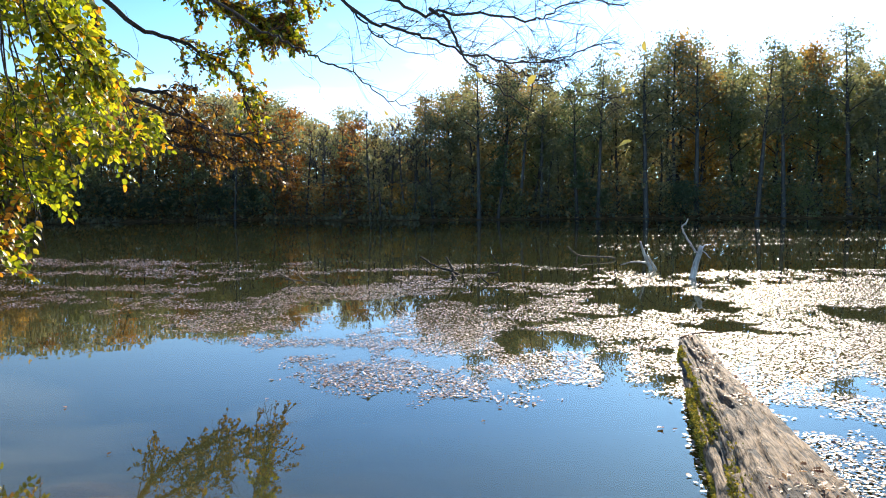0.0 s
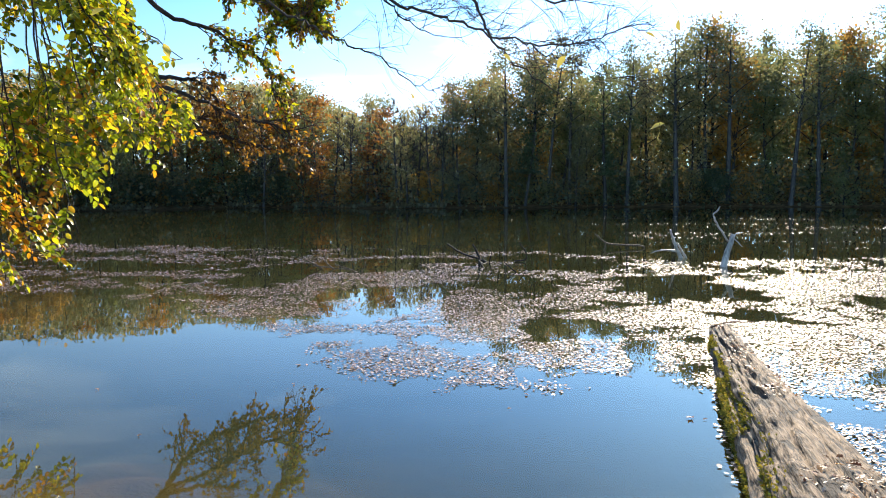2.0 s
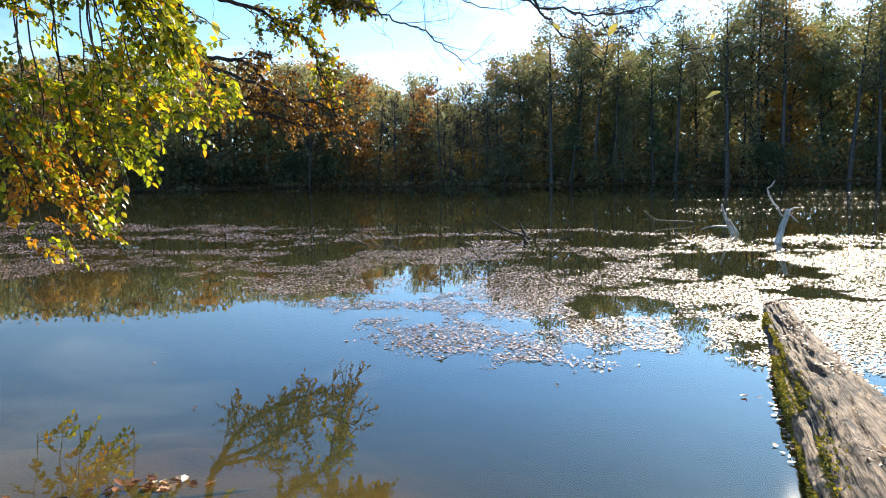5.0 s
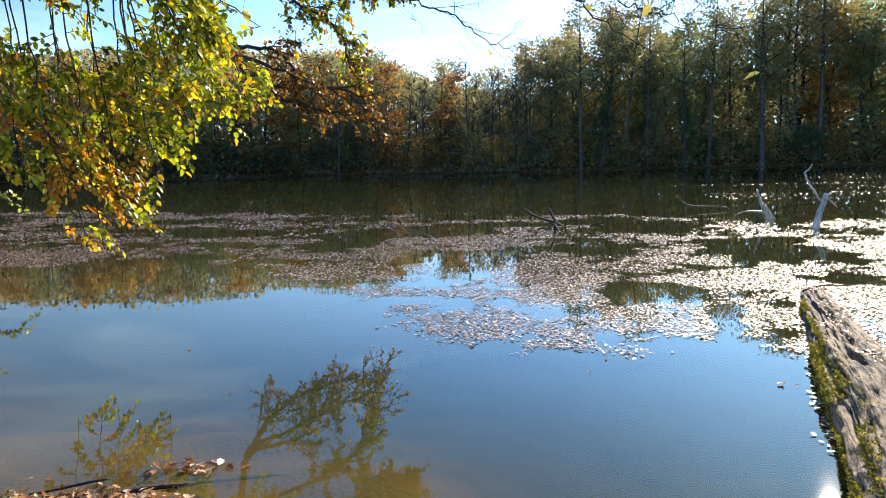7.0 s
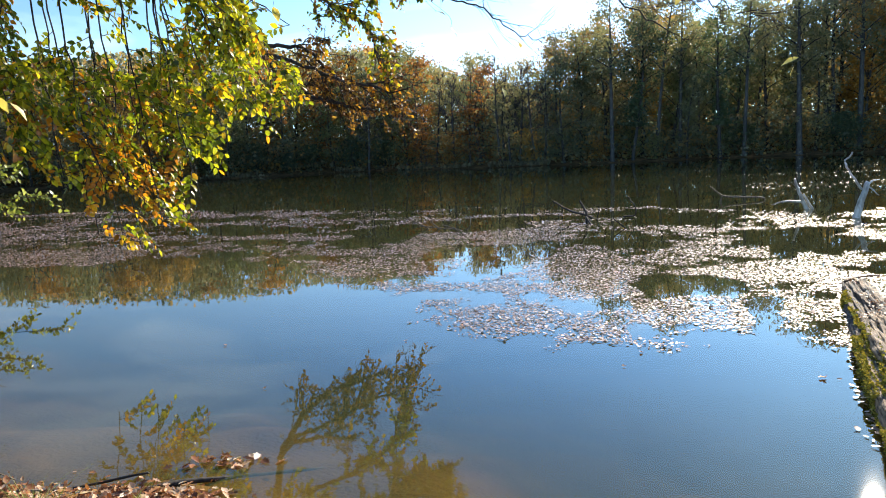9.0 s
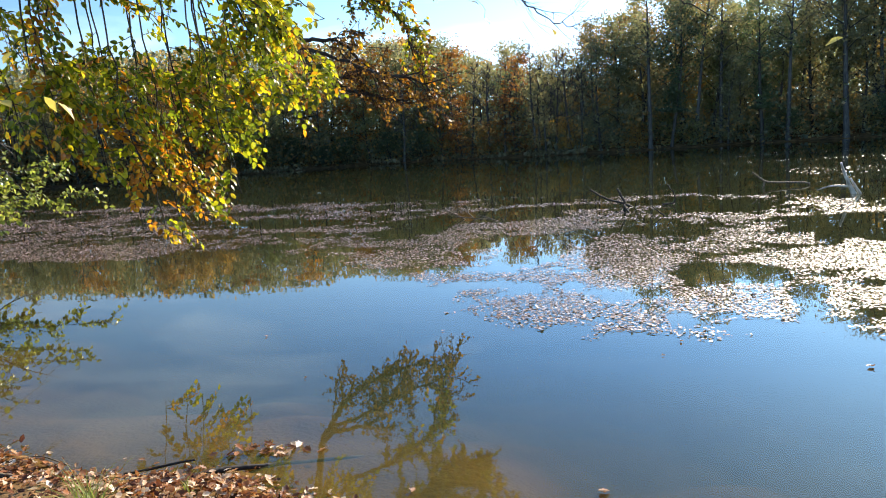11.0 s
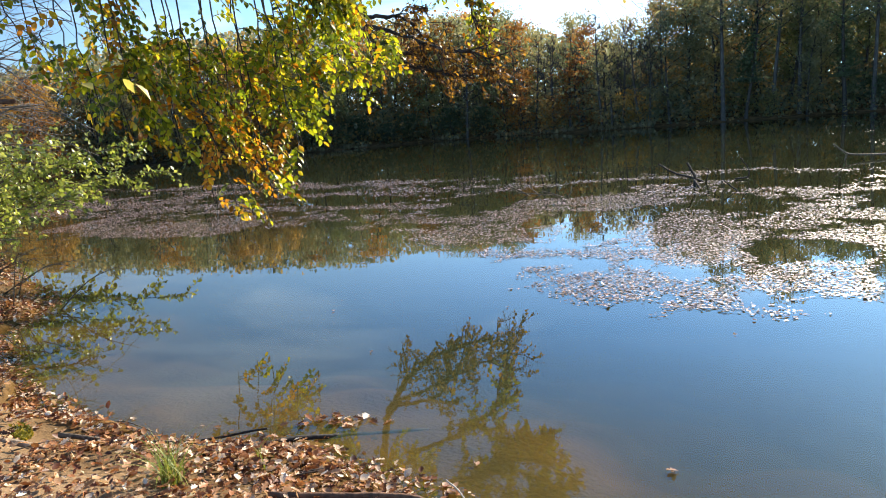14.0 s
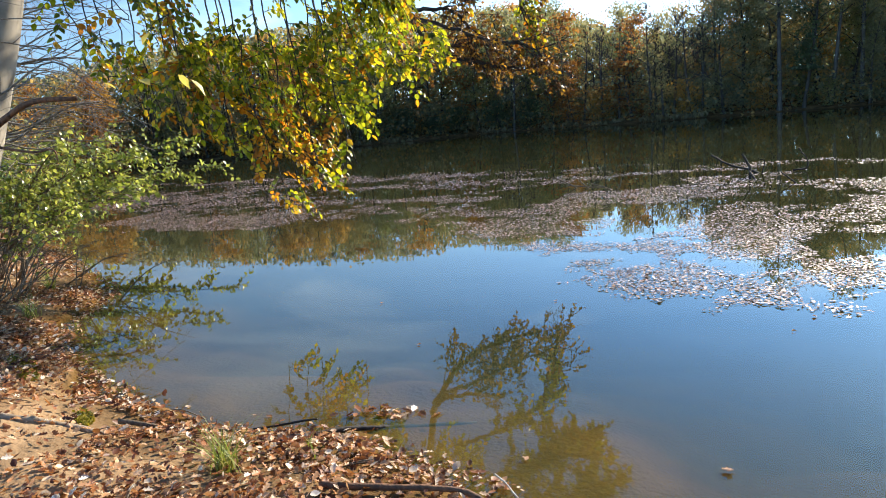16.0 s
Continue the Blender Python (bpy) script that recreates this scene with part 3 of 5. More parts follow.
def log_surface():
    rings, sides = 300, 168
    u = np.linspace(0, 1, rings)
    th = np.linspace(0, 2 * math.pi, sides, endpoint=False)
    U, T = np.meshgrid(u, th, indexing="ij")
    axis_dir = unit(LOG_B - LOG_A)
    side = np.array([axis_dir[1], -axis_dir[0]])
    r = 0.46 - 0.36 * U
    s = U * 7.6
    r = r * (1 + 0.05 * np.sin(3 * T + 0.8 * s) + 0.035 * np.sin(7 * T - 0.6 * s + 1) + 0.03 * np.sin(13 * T + 0.35 * s) * (0.5 + 0.5 * np.sin(1.7 * s)))
    crack = wobble(s * 0.9, T * 9, 2.6, 21)
    r = r - 0.012 * np.clip(crack - 0.25, 0, 0.6) + 0.008 * wobble(s * 2.5, T * 12, 2.0, 22) + 0.006 * wobble(s * 9, T * 16, 2.0, 25)
    # drying cracks run along the trunk
    rc = np.random.default_rng(17)
    for _ in range(26):
        t0, u0, half = rc.uniform(0.1, math.pi), rc.uniform(0.15, 0.9), rc.uniform(0.04, 0.16)
        line = t0 + 0.10 * np.sin(s * rc.uniform(1.2, 2.6) + rc.uniform(0, 6)) + 0.03 * np.sin(s * 9 + rc.uniform(0, 6))
        r = r - rc.uniform(0.015, 0.05) * np.exp(-(((T - line) * r) / rc.uniform(0.009, 0.02)) ** 2) * np.clip((half - np.abs(U - u0)) * 30, 0, 1)
    # loose bark plates stand proud of bare wood
    plate = np.clip((wobble(s * 1.1, T * 2.2, 1.7, 23) + 0.25 * wobble(s * 5, T * 7, 2.0, 24) + np.clip(U - 0.72, 0, 1) * 6) * 8, 0, 1)
    r = r + 0.02 * plate
    r = np.where(U > 0.985, r * (0.55 + 0.45 * (1 - U) / 0.015), r)
    cx = LOG_A[0] + (LOG_B[0] - LOG_A[0]) * U + 0.05 * np.sin(U * 5) - 0.04 * np.sin(math.pi * U)
    cy = LOG_A[1] + (LOG_B[1] - LOG_A[1]) * U
    cz = 0.10 - 0.10 * U
    x = cx + side[0] * r * np.cos(T)
    y = cy + side[1] * r * np.cos(T)
    z = cz + r * np.sin(T) * 0.92
    return np.stack([x, y, z], -1)


surf = log_surface()
R_, S_ = surf.shape[:2]
i, j = np.meshgrid(np.arange(R_ - 1), np.arange(S_), indexing="ij")
k = (j + 1) % S_
lq = np.stack([i * S_ + j, i * S_ + k, (i + 1) * S_ + k, (i + 1) * S_ + j], -1).reshape(-1, 4)
lv = np.vstack([surf.reshape(-1, 3), surf[-1].mean(0), surf[0].mean(0)])
e = np.arange(S_)
lt = np.vstack([np.stack([np.full(S_, R_ * S_), (R_ - 1) * S_ + e, (R_ - 1) * S_ + (e + 1) % S_], -1), np.stack([np.full(S_, R_ * S_ + 1), (e + 1) % S_, e], -1)])
log = thing("fallen_log", "weathered mossy fallen tree trunk with flaking bark in the pond", "log")
part("trunk", mesh_np("trunk", lv, [lq, lt], LOG_WOOD, True), log)

# moss along the side towards the open water
mp, mn = [], []
for _ in range(16000):
    u = rng.uniform(0.25, 0.93)
    a = math.pi - rng.normal(0.22, 0.24)
    if wobble(np.array(u * 22.0), np.array(a * 3.0), 1.3, 31) < -0.35 + 1.3 * abs(u - 0.5):
        continue
    q = surf[int(u * (R_ - 1)), int(a / (2 * math.pi) * S_) % S_]
    c = np.array([LOG_A[0] + (LOG_B[0] - LOG_A[0]) * u, LOG_A[1] + (LOG_B[1] - LOG_A[1]) * u, 0.1 - 0.1 * u])
    nrm = unit(q - c)
    mp.append(q + nrm * rng.uniform(-0.004, 0.012)), mn.append(nrm + rng.normal(0, 0.5, 3))
mp, mn = np.array(mp), np.array(mn)
part("moss", leaves_mesh("moss", mp, mn, rand_dir(len(mp)), rng.uniform(0.01, 0.026, len(mp)), MOSS), log, "yellow-green moss cushions", "stuff")

# twig across the log's far end
tw = thing("twig", "reddish twig lying across the log's far end", "twig", me=tubes_mesh("twig", [(curve_through([(2.78, 8.0, 0.10), (3.02, 8.12, 0.135), (3.36, 8.22, 0.12)], 5), np.linspace(0.012, 0.006, 11))], RED_WOOD))

# ---- floating leaves ----
MAT_EDGE = np.array([(-31, 22.7), (-19.4, 14.9), (-13, 11.9), (-10.6, 10.5), (-8.7, 10.6), (-8.2, 11.8), (-6.6, 11.9), (-5.8, 12.0), (-4.9, 10.8), (-3.7, 9.45), (-3.2, 8.5), (-2.4, 8.15), (-1.6, 7.55), (-1.05, 6.85),
                     (-0.6, 6.6), (-0.1, 6.35), (0.02, 5.83), (0.65, 5.97), (1.08, 6.65), (1.5, 6.85), (1.8, 6.75), (2.2, 7.2), (2.6, 7.9), (2.6, 4.6), (2.3, 3.2), (6, 3.0), (14, 4), (18, 12), (13, 16.5), (7.2, 17.0),
                     (6.3, 16.8), (4.8, 17.6), (2.7, 18.6), (1.8, 19.2), (-0.4, 18.8), (-2.4, 20.3), (-5, 21.1), (-7.3, 20.3), (-11.7, 22), (-20, 24.5), (-29, 25)])


def inside_edge(x, y, poly):
    best, inside = np.full(x.shape, 1e9), np.zeros(x.shape, dtype=bool)
    for (ax, ay), (bx, by) in zip(poly, np.roll(poly, -1, axis=0)):
        dx, dy = bx - ax, by - ay
        u = np.clip(((x - ax) * dx + (y - ay) * dy) / (dx * dx + dy * dy), 0, 1)
        best = np.minimum(best, np.hypot(x - ax - u * dx, y - ay - u * dy))
        inside ^= ((ay > y) != (by > y)) & (x < (bx - ax) * (y - ay) / (by - ay if by != ay else 1e-9) + ax)
    return np.where(inside, best, -best)


# open water inside the mat: centre and half widths
GAPS = [(-1.25, 10.4, 1.0, 1.15), (0.97, 8.15, 0.85, 0.62), (0.5, 12.7, 1.15, 1.2), (-3.6, 13.2, 0.75, 1.1), (3.6, 12.2, 0.9, 2.0), (2.15, 6.95, 0.30, 0.75), (1.2, 6.35, 0.32, 0.32), (4.25, 8.8, 0.9, 0.45), (-9.5, 16.4, 2.2, 0.7),
        (-7.2, 15.3, 1.7, 1.0), (-1.0, 17.0, 1.8, 0.6), (7.5, 10.8, 2.0, 0.3), (-6.2, 12.9, 1.3, 0.5), (-2.4, 15.6, 1.1, 0.8), (2.2, 15.0, 1.4, 0.8), (3.5, 5.2, 0.7, 0.35), (4.6, 6.4, 0.9, 0.3), (2.6, 10.3, 0.9, 0.35), (-11.8, 18.6, 2.6, 0.8)]
LATTICE = np.random.default_rng(77).uniform(0, 1, (256, 256))


def lattice(x, y, f, shift):
    """Smooth noise between lattice points, 0 to 1, with one lump in about 1 / f metres."""
    u, v = np.asarray(x) * f + shift * 17.3, np.asarray(y) * f + shift * 9.1
    iu, iv = np.floor(u).astype(int), np.floor(v).astype(int)
    a, b = u - iu, v - iv
    a, b = a * a * (3 - 2 * a), b * b * (3 - 2 * b)
    g = LATTICE[iu % 256, iv % 256], LATTICE[(iu + 1) % 256, iv % 256], LATTICE[iu % 256, (iv + 1) % 256], LATTICE[(iu + 1) % 256, (iv + 1) % 256]
    return (g[0] * (1 - a) + g[1] * a) * (1 - b) + (g[2] * (1 - a) + g[3] * a) * b


def leaf_cover(x, y):
    """Chance of a leaf: rafts with ragged rims, open leads between them."""
    wx = x + 0.7 * (lattice(x, y, 1.1, 1) - 0.5) + 0.35 * (lattice(x, y, 3.7, 2) - 0.5)
    wy = y + 0.7 * (lattice(x, y, 1.2, 3) - 0.5) + 0.35 * (lattice(x, y, 3.9, 4) - 0.5)
    d = inside_edge(wx, wy, MAT_EDGE)
    raft = 0.36 * lattice(x * 0.7, y, 0.55, 5) + 0.34 * lattice(x * 0.8, y, 1.5, 6) + 0.30 * lattice(x, y, 4.2, 7)
    crumb = lattice(x, y, 9.0, 8)
    full = np.interp(y, [5, 8, 12, 16, 21], [0.575, 0.565, 0.515, 0.47, 0.39]) + 0.045 * np.clip((x - 1.5) / 2, 0, 1) * np.clip((y - 6.5) / 1.5, 0, 1) + 0.05 * np.clip((-x - 8) / 2, 0, 1)
    full = full - 0.03 * np.clip((x - 2.4) / 0.5, 0, 1) * np.clip((6.6 - y) / 1.2, 0, 1)
    full = full - 0.05 * np.clip((0.5 - x) / 0.6, 0, 1) * np.clip((9.5 - y) / 1.0, 0, 1)
    gx_, gy_ = wx + 1.3 * (lattice(x, y, 0.8, 11) - 0.5) + 0.6 * (lattice(x, y, 2.6, 12) - 0.5), wy + 1.0 * (lattice(x, y, 0.9, 13) - 0.5) + 0.5 * (lattice(x, y, 2.8, 14) - 0.5)
    c = full - raft + 0.10 * (crumb - 0.5) + np.clip(d * 0.5, -1.2, 0.10) - 0.04
    for px, py, a, b in GAPS:
        q = ((gx_ - px) / a) ** 2 + ((gy_ - py) / b) ** 2
        c = c - 0.42 * np.clip(1.5 - q + 1.2 * (raft - 0.5), 0, 1)
    return np.clip(c * 6.5 + 0.38 + 0.5 * (lattice(x, y, 17.0, 9) - 0.5), 0.0, 1)


def scatter_float(step, x0, x1, y0, y1, size):
    xs, ys = np.meshgrid(np.arange(x0, x1, step), np.arange(y0, y1, step))
    xs = (xs + rng.uniform(-0.8, 0.8, xs.shape) * step).ravel()
    ys = (ys + rng.uniform(-0.8, 0.8, ys.shape) * step).ravel()
    keep = rng.uniform(0, 1, xs.shape) < leaf_cover(xs, ys) * 0.93
    keep &= shore_distance(xs, ys) < -0.2
    f = ((xs - LOG_A[0]) * (LOG_B[0] - LOG_A[0]) + (ys - LOG_A[1]) * (LOG_B[1] - LOG_A[1])) / ((LOG_B - LOG_A) ** 2).sum()
    keep &= ~((np.abs(xs - (LOG_A[0] + f * (LOG_B[0] - LOG_A[0]))) < 0.42 - 0.34 * f) & (f < 1.0))
    xs, ys = xs[keep], ys[keep]
    n = len(xs)
    return np.stack([xs, ys, rng.uniform(0.003, 0.014, n)], -1), rng.uniform(0, 1, n) ** 1.4 * (size[1] - size[0]) + size[0]


def lay_flat(n, tip=0.12):
    return np.stack([rng.normal(size=n), rng.normal(size=n), rng.normal(0, 0.06, n)], -1), np.stack([rng.normal(0, tip, n), rng.normal(0, tip, n), np.ones(n)], -1)


np_, ns_ = scatter_float(0.0235, -6, 8, 3, 9.5, (0.012, 0.042))
bands = [scatter_float(0.034, -14, 14, 9.5, 14, (0.018, 0.052)), scatter_float(0.060, -32, 20, 14, 26, (0.035, 0.08))]
fp, fs = np.vstack([b[0] for b in bands]), np.concatenate([b[1] for b in bands])
far_x, far_y = rng.uniform(6, 36, 14000), rng.uniform(19, 48, 14000)
okf = wobble(far_x * 0.12, far_y * 0.9, 1.4, 47) > 0.45
far_p = np.stack([far_x, far_y, np.full(14000, 0.006)], -1)[okf]
# a fringe gathered along the log
fr_u = rng.uniform(0.3, 1.02, 900) ** 0.8
fr_s = np.where(rng.uniform(0, 1, 900) < 0.42, -1, 1) * (0.47 - 0.35 * fr_u + rng.exponential(0.035, 900))
fringe = np.stack([LOG_A[0] + (LOG_B[0] - LOG_A[0]) * fr_u + fr_s * 0.97 + 0.05 * np.sin(fr_u * 5), LOG_A[1] + (LOG_B[1] - LOG_A[1]) * fr_u - fr_s * 0.25, np.full(900, 0.008)], -1)
np_, ns_ = np.vstack([np_, fringe]), np.concatenate([ns_, rng.uniform(0.025, 0.06, 900)])
fp, fs = np.vstack([fp, far_p]), np.concatenate([fs, rng.uniform(0.03, 0.075, len(far_p))])
LEAF_CUP = (np.array([(0, 0, 0), (-0.28, 0.2, 0.05), (-0.38, 0.55, 0.08), (-0.04, 1, 0.06), (0.36, 0.6, 0.03), (0.28, 0.22, 0.01), (0, 0.3, 0), (0, 0.65, 0.01)]), LEAF_OVAL[1])
floating = thing("floating_leaves", "mat of wet brown fallen leaves floating on the pond", "leaves", kind="stuff",
                 me=leaves_mesh("floating_leaves", fp, *lay_flat(len(fp)), fs, FLOAT_LEAF, LEAF_FLAT, rng.uniform(0.45, 1.3, len(fp))))
part("curled_leaves", leaves_mesh("curled_leaves", np_, *lay_flat(len(np_), 0.13), ns_, FLOAT_LEAF, LEAF_CUP, rng.uniform(0.5, 1.3, len(np_))), floating, "curled wet leaves at the mat's rim", "stuff")

# single leaves apart from the mat
lone = None
for x, y, s, a in [(-1.13, 6.45, 0.075, 0.4), (0.46, 5.62, 0.06, 1.2), (-0.11, 3.15, 0.085, 2.0), (-1.02, 3.06, 0.06, 0.1), (-1.55, 5.9, 0.05, 3), (-2.3, 4.6, 0.045, 4), (0.3, 5.25, 0.05, 5), (-3.2, 5.7, 0.05, 0.9), (1.62, 5.05, 0.09, 2.2)]:
    if lone is None:
        lone = thing("floating_leaf", "curled brown leaf floating alone on the water", "leaf", "single floating leaves",
                     me=leaves_mesh("floating_leaf", [(0, -0.5, 0.12), (0.1, -0.3, 0.1)], [(0.3, 1, 0.1), (-0.7, 0.5, 0.3)], [(0.2, 0, 1), (0.5, 0.3, 1)], [1.0, 0.8], LITTER, LEAF_OAK))
        lone.matrix_basis = pose(x, y, 0.004, 0, 0, math.degrees(a)) @ Matrix.Scale(s * 0.6, 4)
    else:
        c = lone.copy()
        scene.collection.objects.link(c)
        c.matrix_basis = pose(x, y, 0.004, 0, 0, math.degrees(a)) @ Matrix.Scale(s * 0.6, 4)

# ---- dead branches standing out of the pond ----
def dead_branch(label, stems, mat, sides=8):
    ob = thing("dead_branch", label, "branch", "dead branches in the pond")
    for pts, r0, r1 in stems:
        c = curve_through(pts, 6)
        c = c + 0.012 * np.stack([wobble(c[:, 2] * 9, c[:, 0] * 9, 3, 51), wobble(c[:, 2] * 9, c[:, 1] * 9, 3, 52), 0 * c[:, 0]], -1)
        part("branch", tubes_mesh("branch", [(c, np.linspace(r0, r1, len(c)))], mat, sides), ob)
    return ob


dead_branch("bleached stump of a sunken branch with a forked thin shoot", [
    ([(5.50, 15.2, -0.2), (5.62, 15.3, 0.25), (5.80, 15.4, 0.70)], 0.085, 0.05),
    ([(5.72, 15.35, 0.50), (5.50, 15.3, 0.78), (5.28, 15.2, 1.12), (5.36, 15.2, 1.22), (5.42, 15.2, 1.32)], 0.024, 0.015),
    ([(5.78, 15.4, 0.62), (5.86, 15.4, 0.72), (6.02, 15.4, 0.74)], 0.018, 0.007),
    ([(5.80, 15.4, 0.62), (6.02, 15.45, 0.42)], 0.016, 0.007)], PALE_WOOD)
dead_branch("bleached broken branch leaning out of the water", [
    ([(5.32, 17.3, -0.15), (5.10, 17.2, 0.25), (4.90, 17.1, 0.72)], 0.065, 0.022),
    ([(5.42, 17.3, -0.1), (5.12, 17.2, 0.36)], 0.04, 0.02),
    ([(5.10, 17.2, 0.18), (4.75, 17.2, 0.20), (4.45, 17.2, 0.12)], 0.03, 0.012)], PALE_WOOD)
dead_branch("grey forked twig lying low on the water", [
    ([(3.62, 20.0, 0.42), (3.95, 20.1, 0.16), (4.4, 20.2, 0.10), (5.0, 20.3, 0.06), (5.1, 20.3, -0.05)], 0.025, 0.03),
    ([(3.95, 20.1, 0.16), (3.85, 20.0, -0.05)], 0.025, 0.02)], DRY)
dead_branch("dark forked twigs standing out of the leaf mat", [
    ([(-0.55, 16.5, 0.42), (-0.2, 16.5, 0.2), (0.2, 16.4, 0.08), (0.45, 16.4, -0.05)], 0.022, 0.03),
    ([(0.22, 15.4, -0.1), (0.2, 15.4, 0.22), (0.05, 15.4, 0.50)], 0.035, 0.022),
    ([(0.2, 15.3, 0.15), (0.32, 15.0, -0.05)], 0.02, 0.02),
    ([(0.45, 16.2, -0.05), (0.5, 16.2, 0.25), (0.38, 16.2, 0.32)], 0.014, 0.008)], TWIG)
dead_branch("dark bent twig standing out of the water", [
    ([(1.05, 16.4, 0.02), (1.32, 16.4, 0.06), (1.30, 16.4, 0.28), (1.15, 16.4, 0.48)], 0.02, 0.012),
    ([(0.72, 14.4, 0.2), (0.85, 14.3, 0.08), (1.0, 14.2, -0.05)], 0.012, 0.016)], TWIG)
dead_branch("pale thin twigs of a sunken branch", [
    ([(-3.8, 15, 0.26), (-3.5, 15, 0.14), (-3.2, 15, -0.04)], 0.012, 0.02), ([(-3.2, 15, 0.32), (-3.15, 15, 0.12), (-2.9, 14.8, -0.04)], 0.012, 0.018),
    ([(-2.9, 14.8, 0.1), (-2.6, 14.6, 0.04), (-2.3, 14.4, -0.04)], 0.014, 0.016), ([(-2.3, 14.4, -0.04), (-2.2, 14.4, 0.22)], 0.014, 0.008), ([(-3.4, 14.7, 0.1), (-2.5, 14.3, 0.05)], 0.012, 0.012)], DRY)


# ---- far woods ----
rng = np.random.default_rng(21)


def forest_tree(name, label, height, base, spread, leaf_mat, bark, clumps, per_clump, leaf, seed, lean=0.0, cone=False, ivy=False):
    """Tree with a tapered trunk, limbs and a crown of many leaf tufts; stands at the origin."""
    r = np.random.default_rng(seed)
    ob = thing(name, label, "tree", "trees on the far shore")
    top = np.array([r.normal(0, 0.4) + lean * height, r.normal(0, 0.4), height * 0.94])
    mid = np.array([r.normal(0, 0.35) + lean * height * 0.4, r.normal(0, 0.35), height * 0.5])
    line = curve_through([(0, 0, -0.4), (0.02, 0, 0.6), mid, top], 7)
    r0 = 0.012 * height + 0.03
    rad = np.interp(line[:, 2] / height, [-0.05, 0.03, 0.5, 1.0], [r0 * 1.7, r0, r0 * 0.62, 0.02])
    stems, tufts = [(line, rad)], []
    limbs = 16 if not cone else 26
    for k in range(limbs):
        f = base + (0.96 - base) * (k + r.uniform(0, 0.8)) / limbs
        p = np.array([np.interp(f * height, line[:, 2], line[:, c]) for c in range(3)])
        a = k * 2.4 + r.uniform(-0.5, 0.5)
        w = spread * (math.sin(math.pi * min(1, ((f - base) / (1 - base)) ** 0.7 * 0.86 + 0.14)) if not cone else (1.05 - (f - base) / (1 - base)))
        w = w * r.uniform(0.65, 1.15)
        rise = w * r.uniform(0.25, 0.8) if not cone else -0.1 * w
        q = p + np.array([math.cos(a) * w, math.sin(a) * w, rise])
        m = (p + q) / 2 + np.array([0, 0, 0.1 * w])
        limb = curve_through([p, m, q], 2)
        stems.append((limb, np.linspace(r0 * 0.35 * (1 - f) + 0.025, 0.012, len(limb))))
        for u in np.linspace(0.35, 1, 4):
            tufts.append(p + (q - p) * u + r.normal(0, 0.25 + 0.1 * w, 3))
            if u > 0.5:
                e = p + (q - p) * u
                for _ in range(1 if per_clump else 4):
                    stems.append((np.array([e, e + r.normal(0, 0.35 * w ** 0.5, 3) + np.array([0, 0, 0.35 if per_clump else 0.7])]), np.array([0.018, 0.006]) if per_clump else np.array([0.032, 0.014])))
    if ivy:
        tufts += [np.array([r.normal(0, 0.18), r.normal(0, 0.18), z]) for z in np.linspace(0.3, height * 0.6, 40)]
    part("trunk", tubes_mesh("trunk", stems, bark, 4), ob)
    if per_clump:
        tufts = np.array(tufts)
        pick = tufts[r.integers(0, len(tufts), clumps)] + r.normal(0, 0.3, (clumps, 3))
        if ivy:
            pick[:30] = tufts[-40:-10]
        rad_c = r.uniform(0.35, 0.8, clumps)
        if ivy:
            rad_c[:30] = 0.22
        c = np.repeat(pick, per_clump, 0)
        pos = c + r.normal(0, 1, c.shape) * np.repeat(rad_c, per_clump)[:, None] * np.array([1, 1, 0.6 if not cone else 0.3])
        pos[:, 2] = np.clip(pos[:, 2], height * base * 0.5, height * 1.02)
        m = len(pos)
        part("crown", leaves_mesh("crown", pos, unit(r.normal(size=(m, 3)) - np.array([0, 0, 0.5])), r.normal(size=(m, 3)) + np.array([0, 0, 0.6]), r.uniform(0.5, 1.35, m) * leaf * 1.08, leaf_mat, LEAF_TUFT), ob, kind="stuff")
    return ob


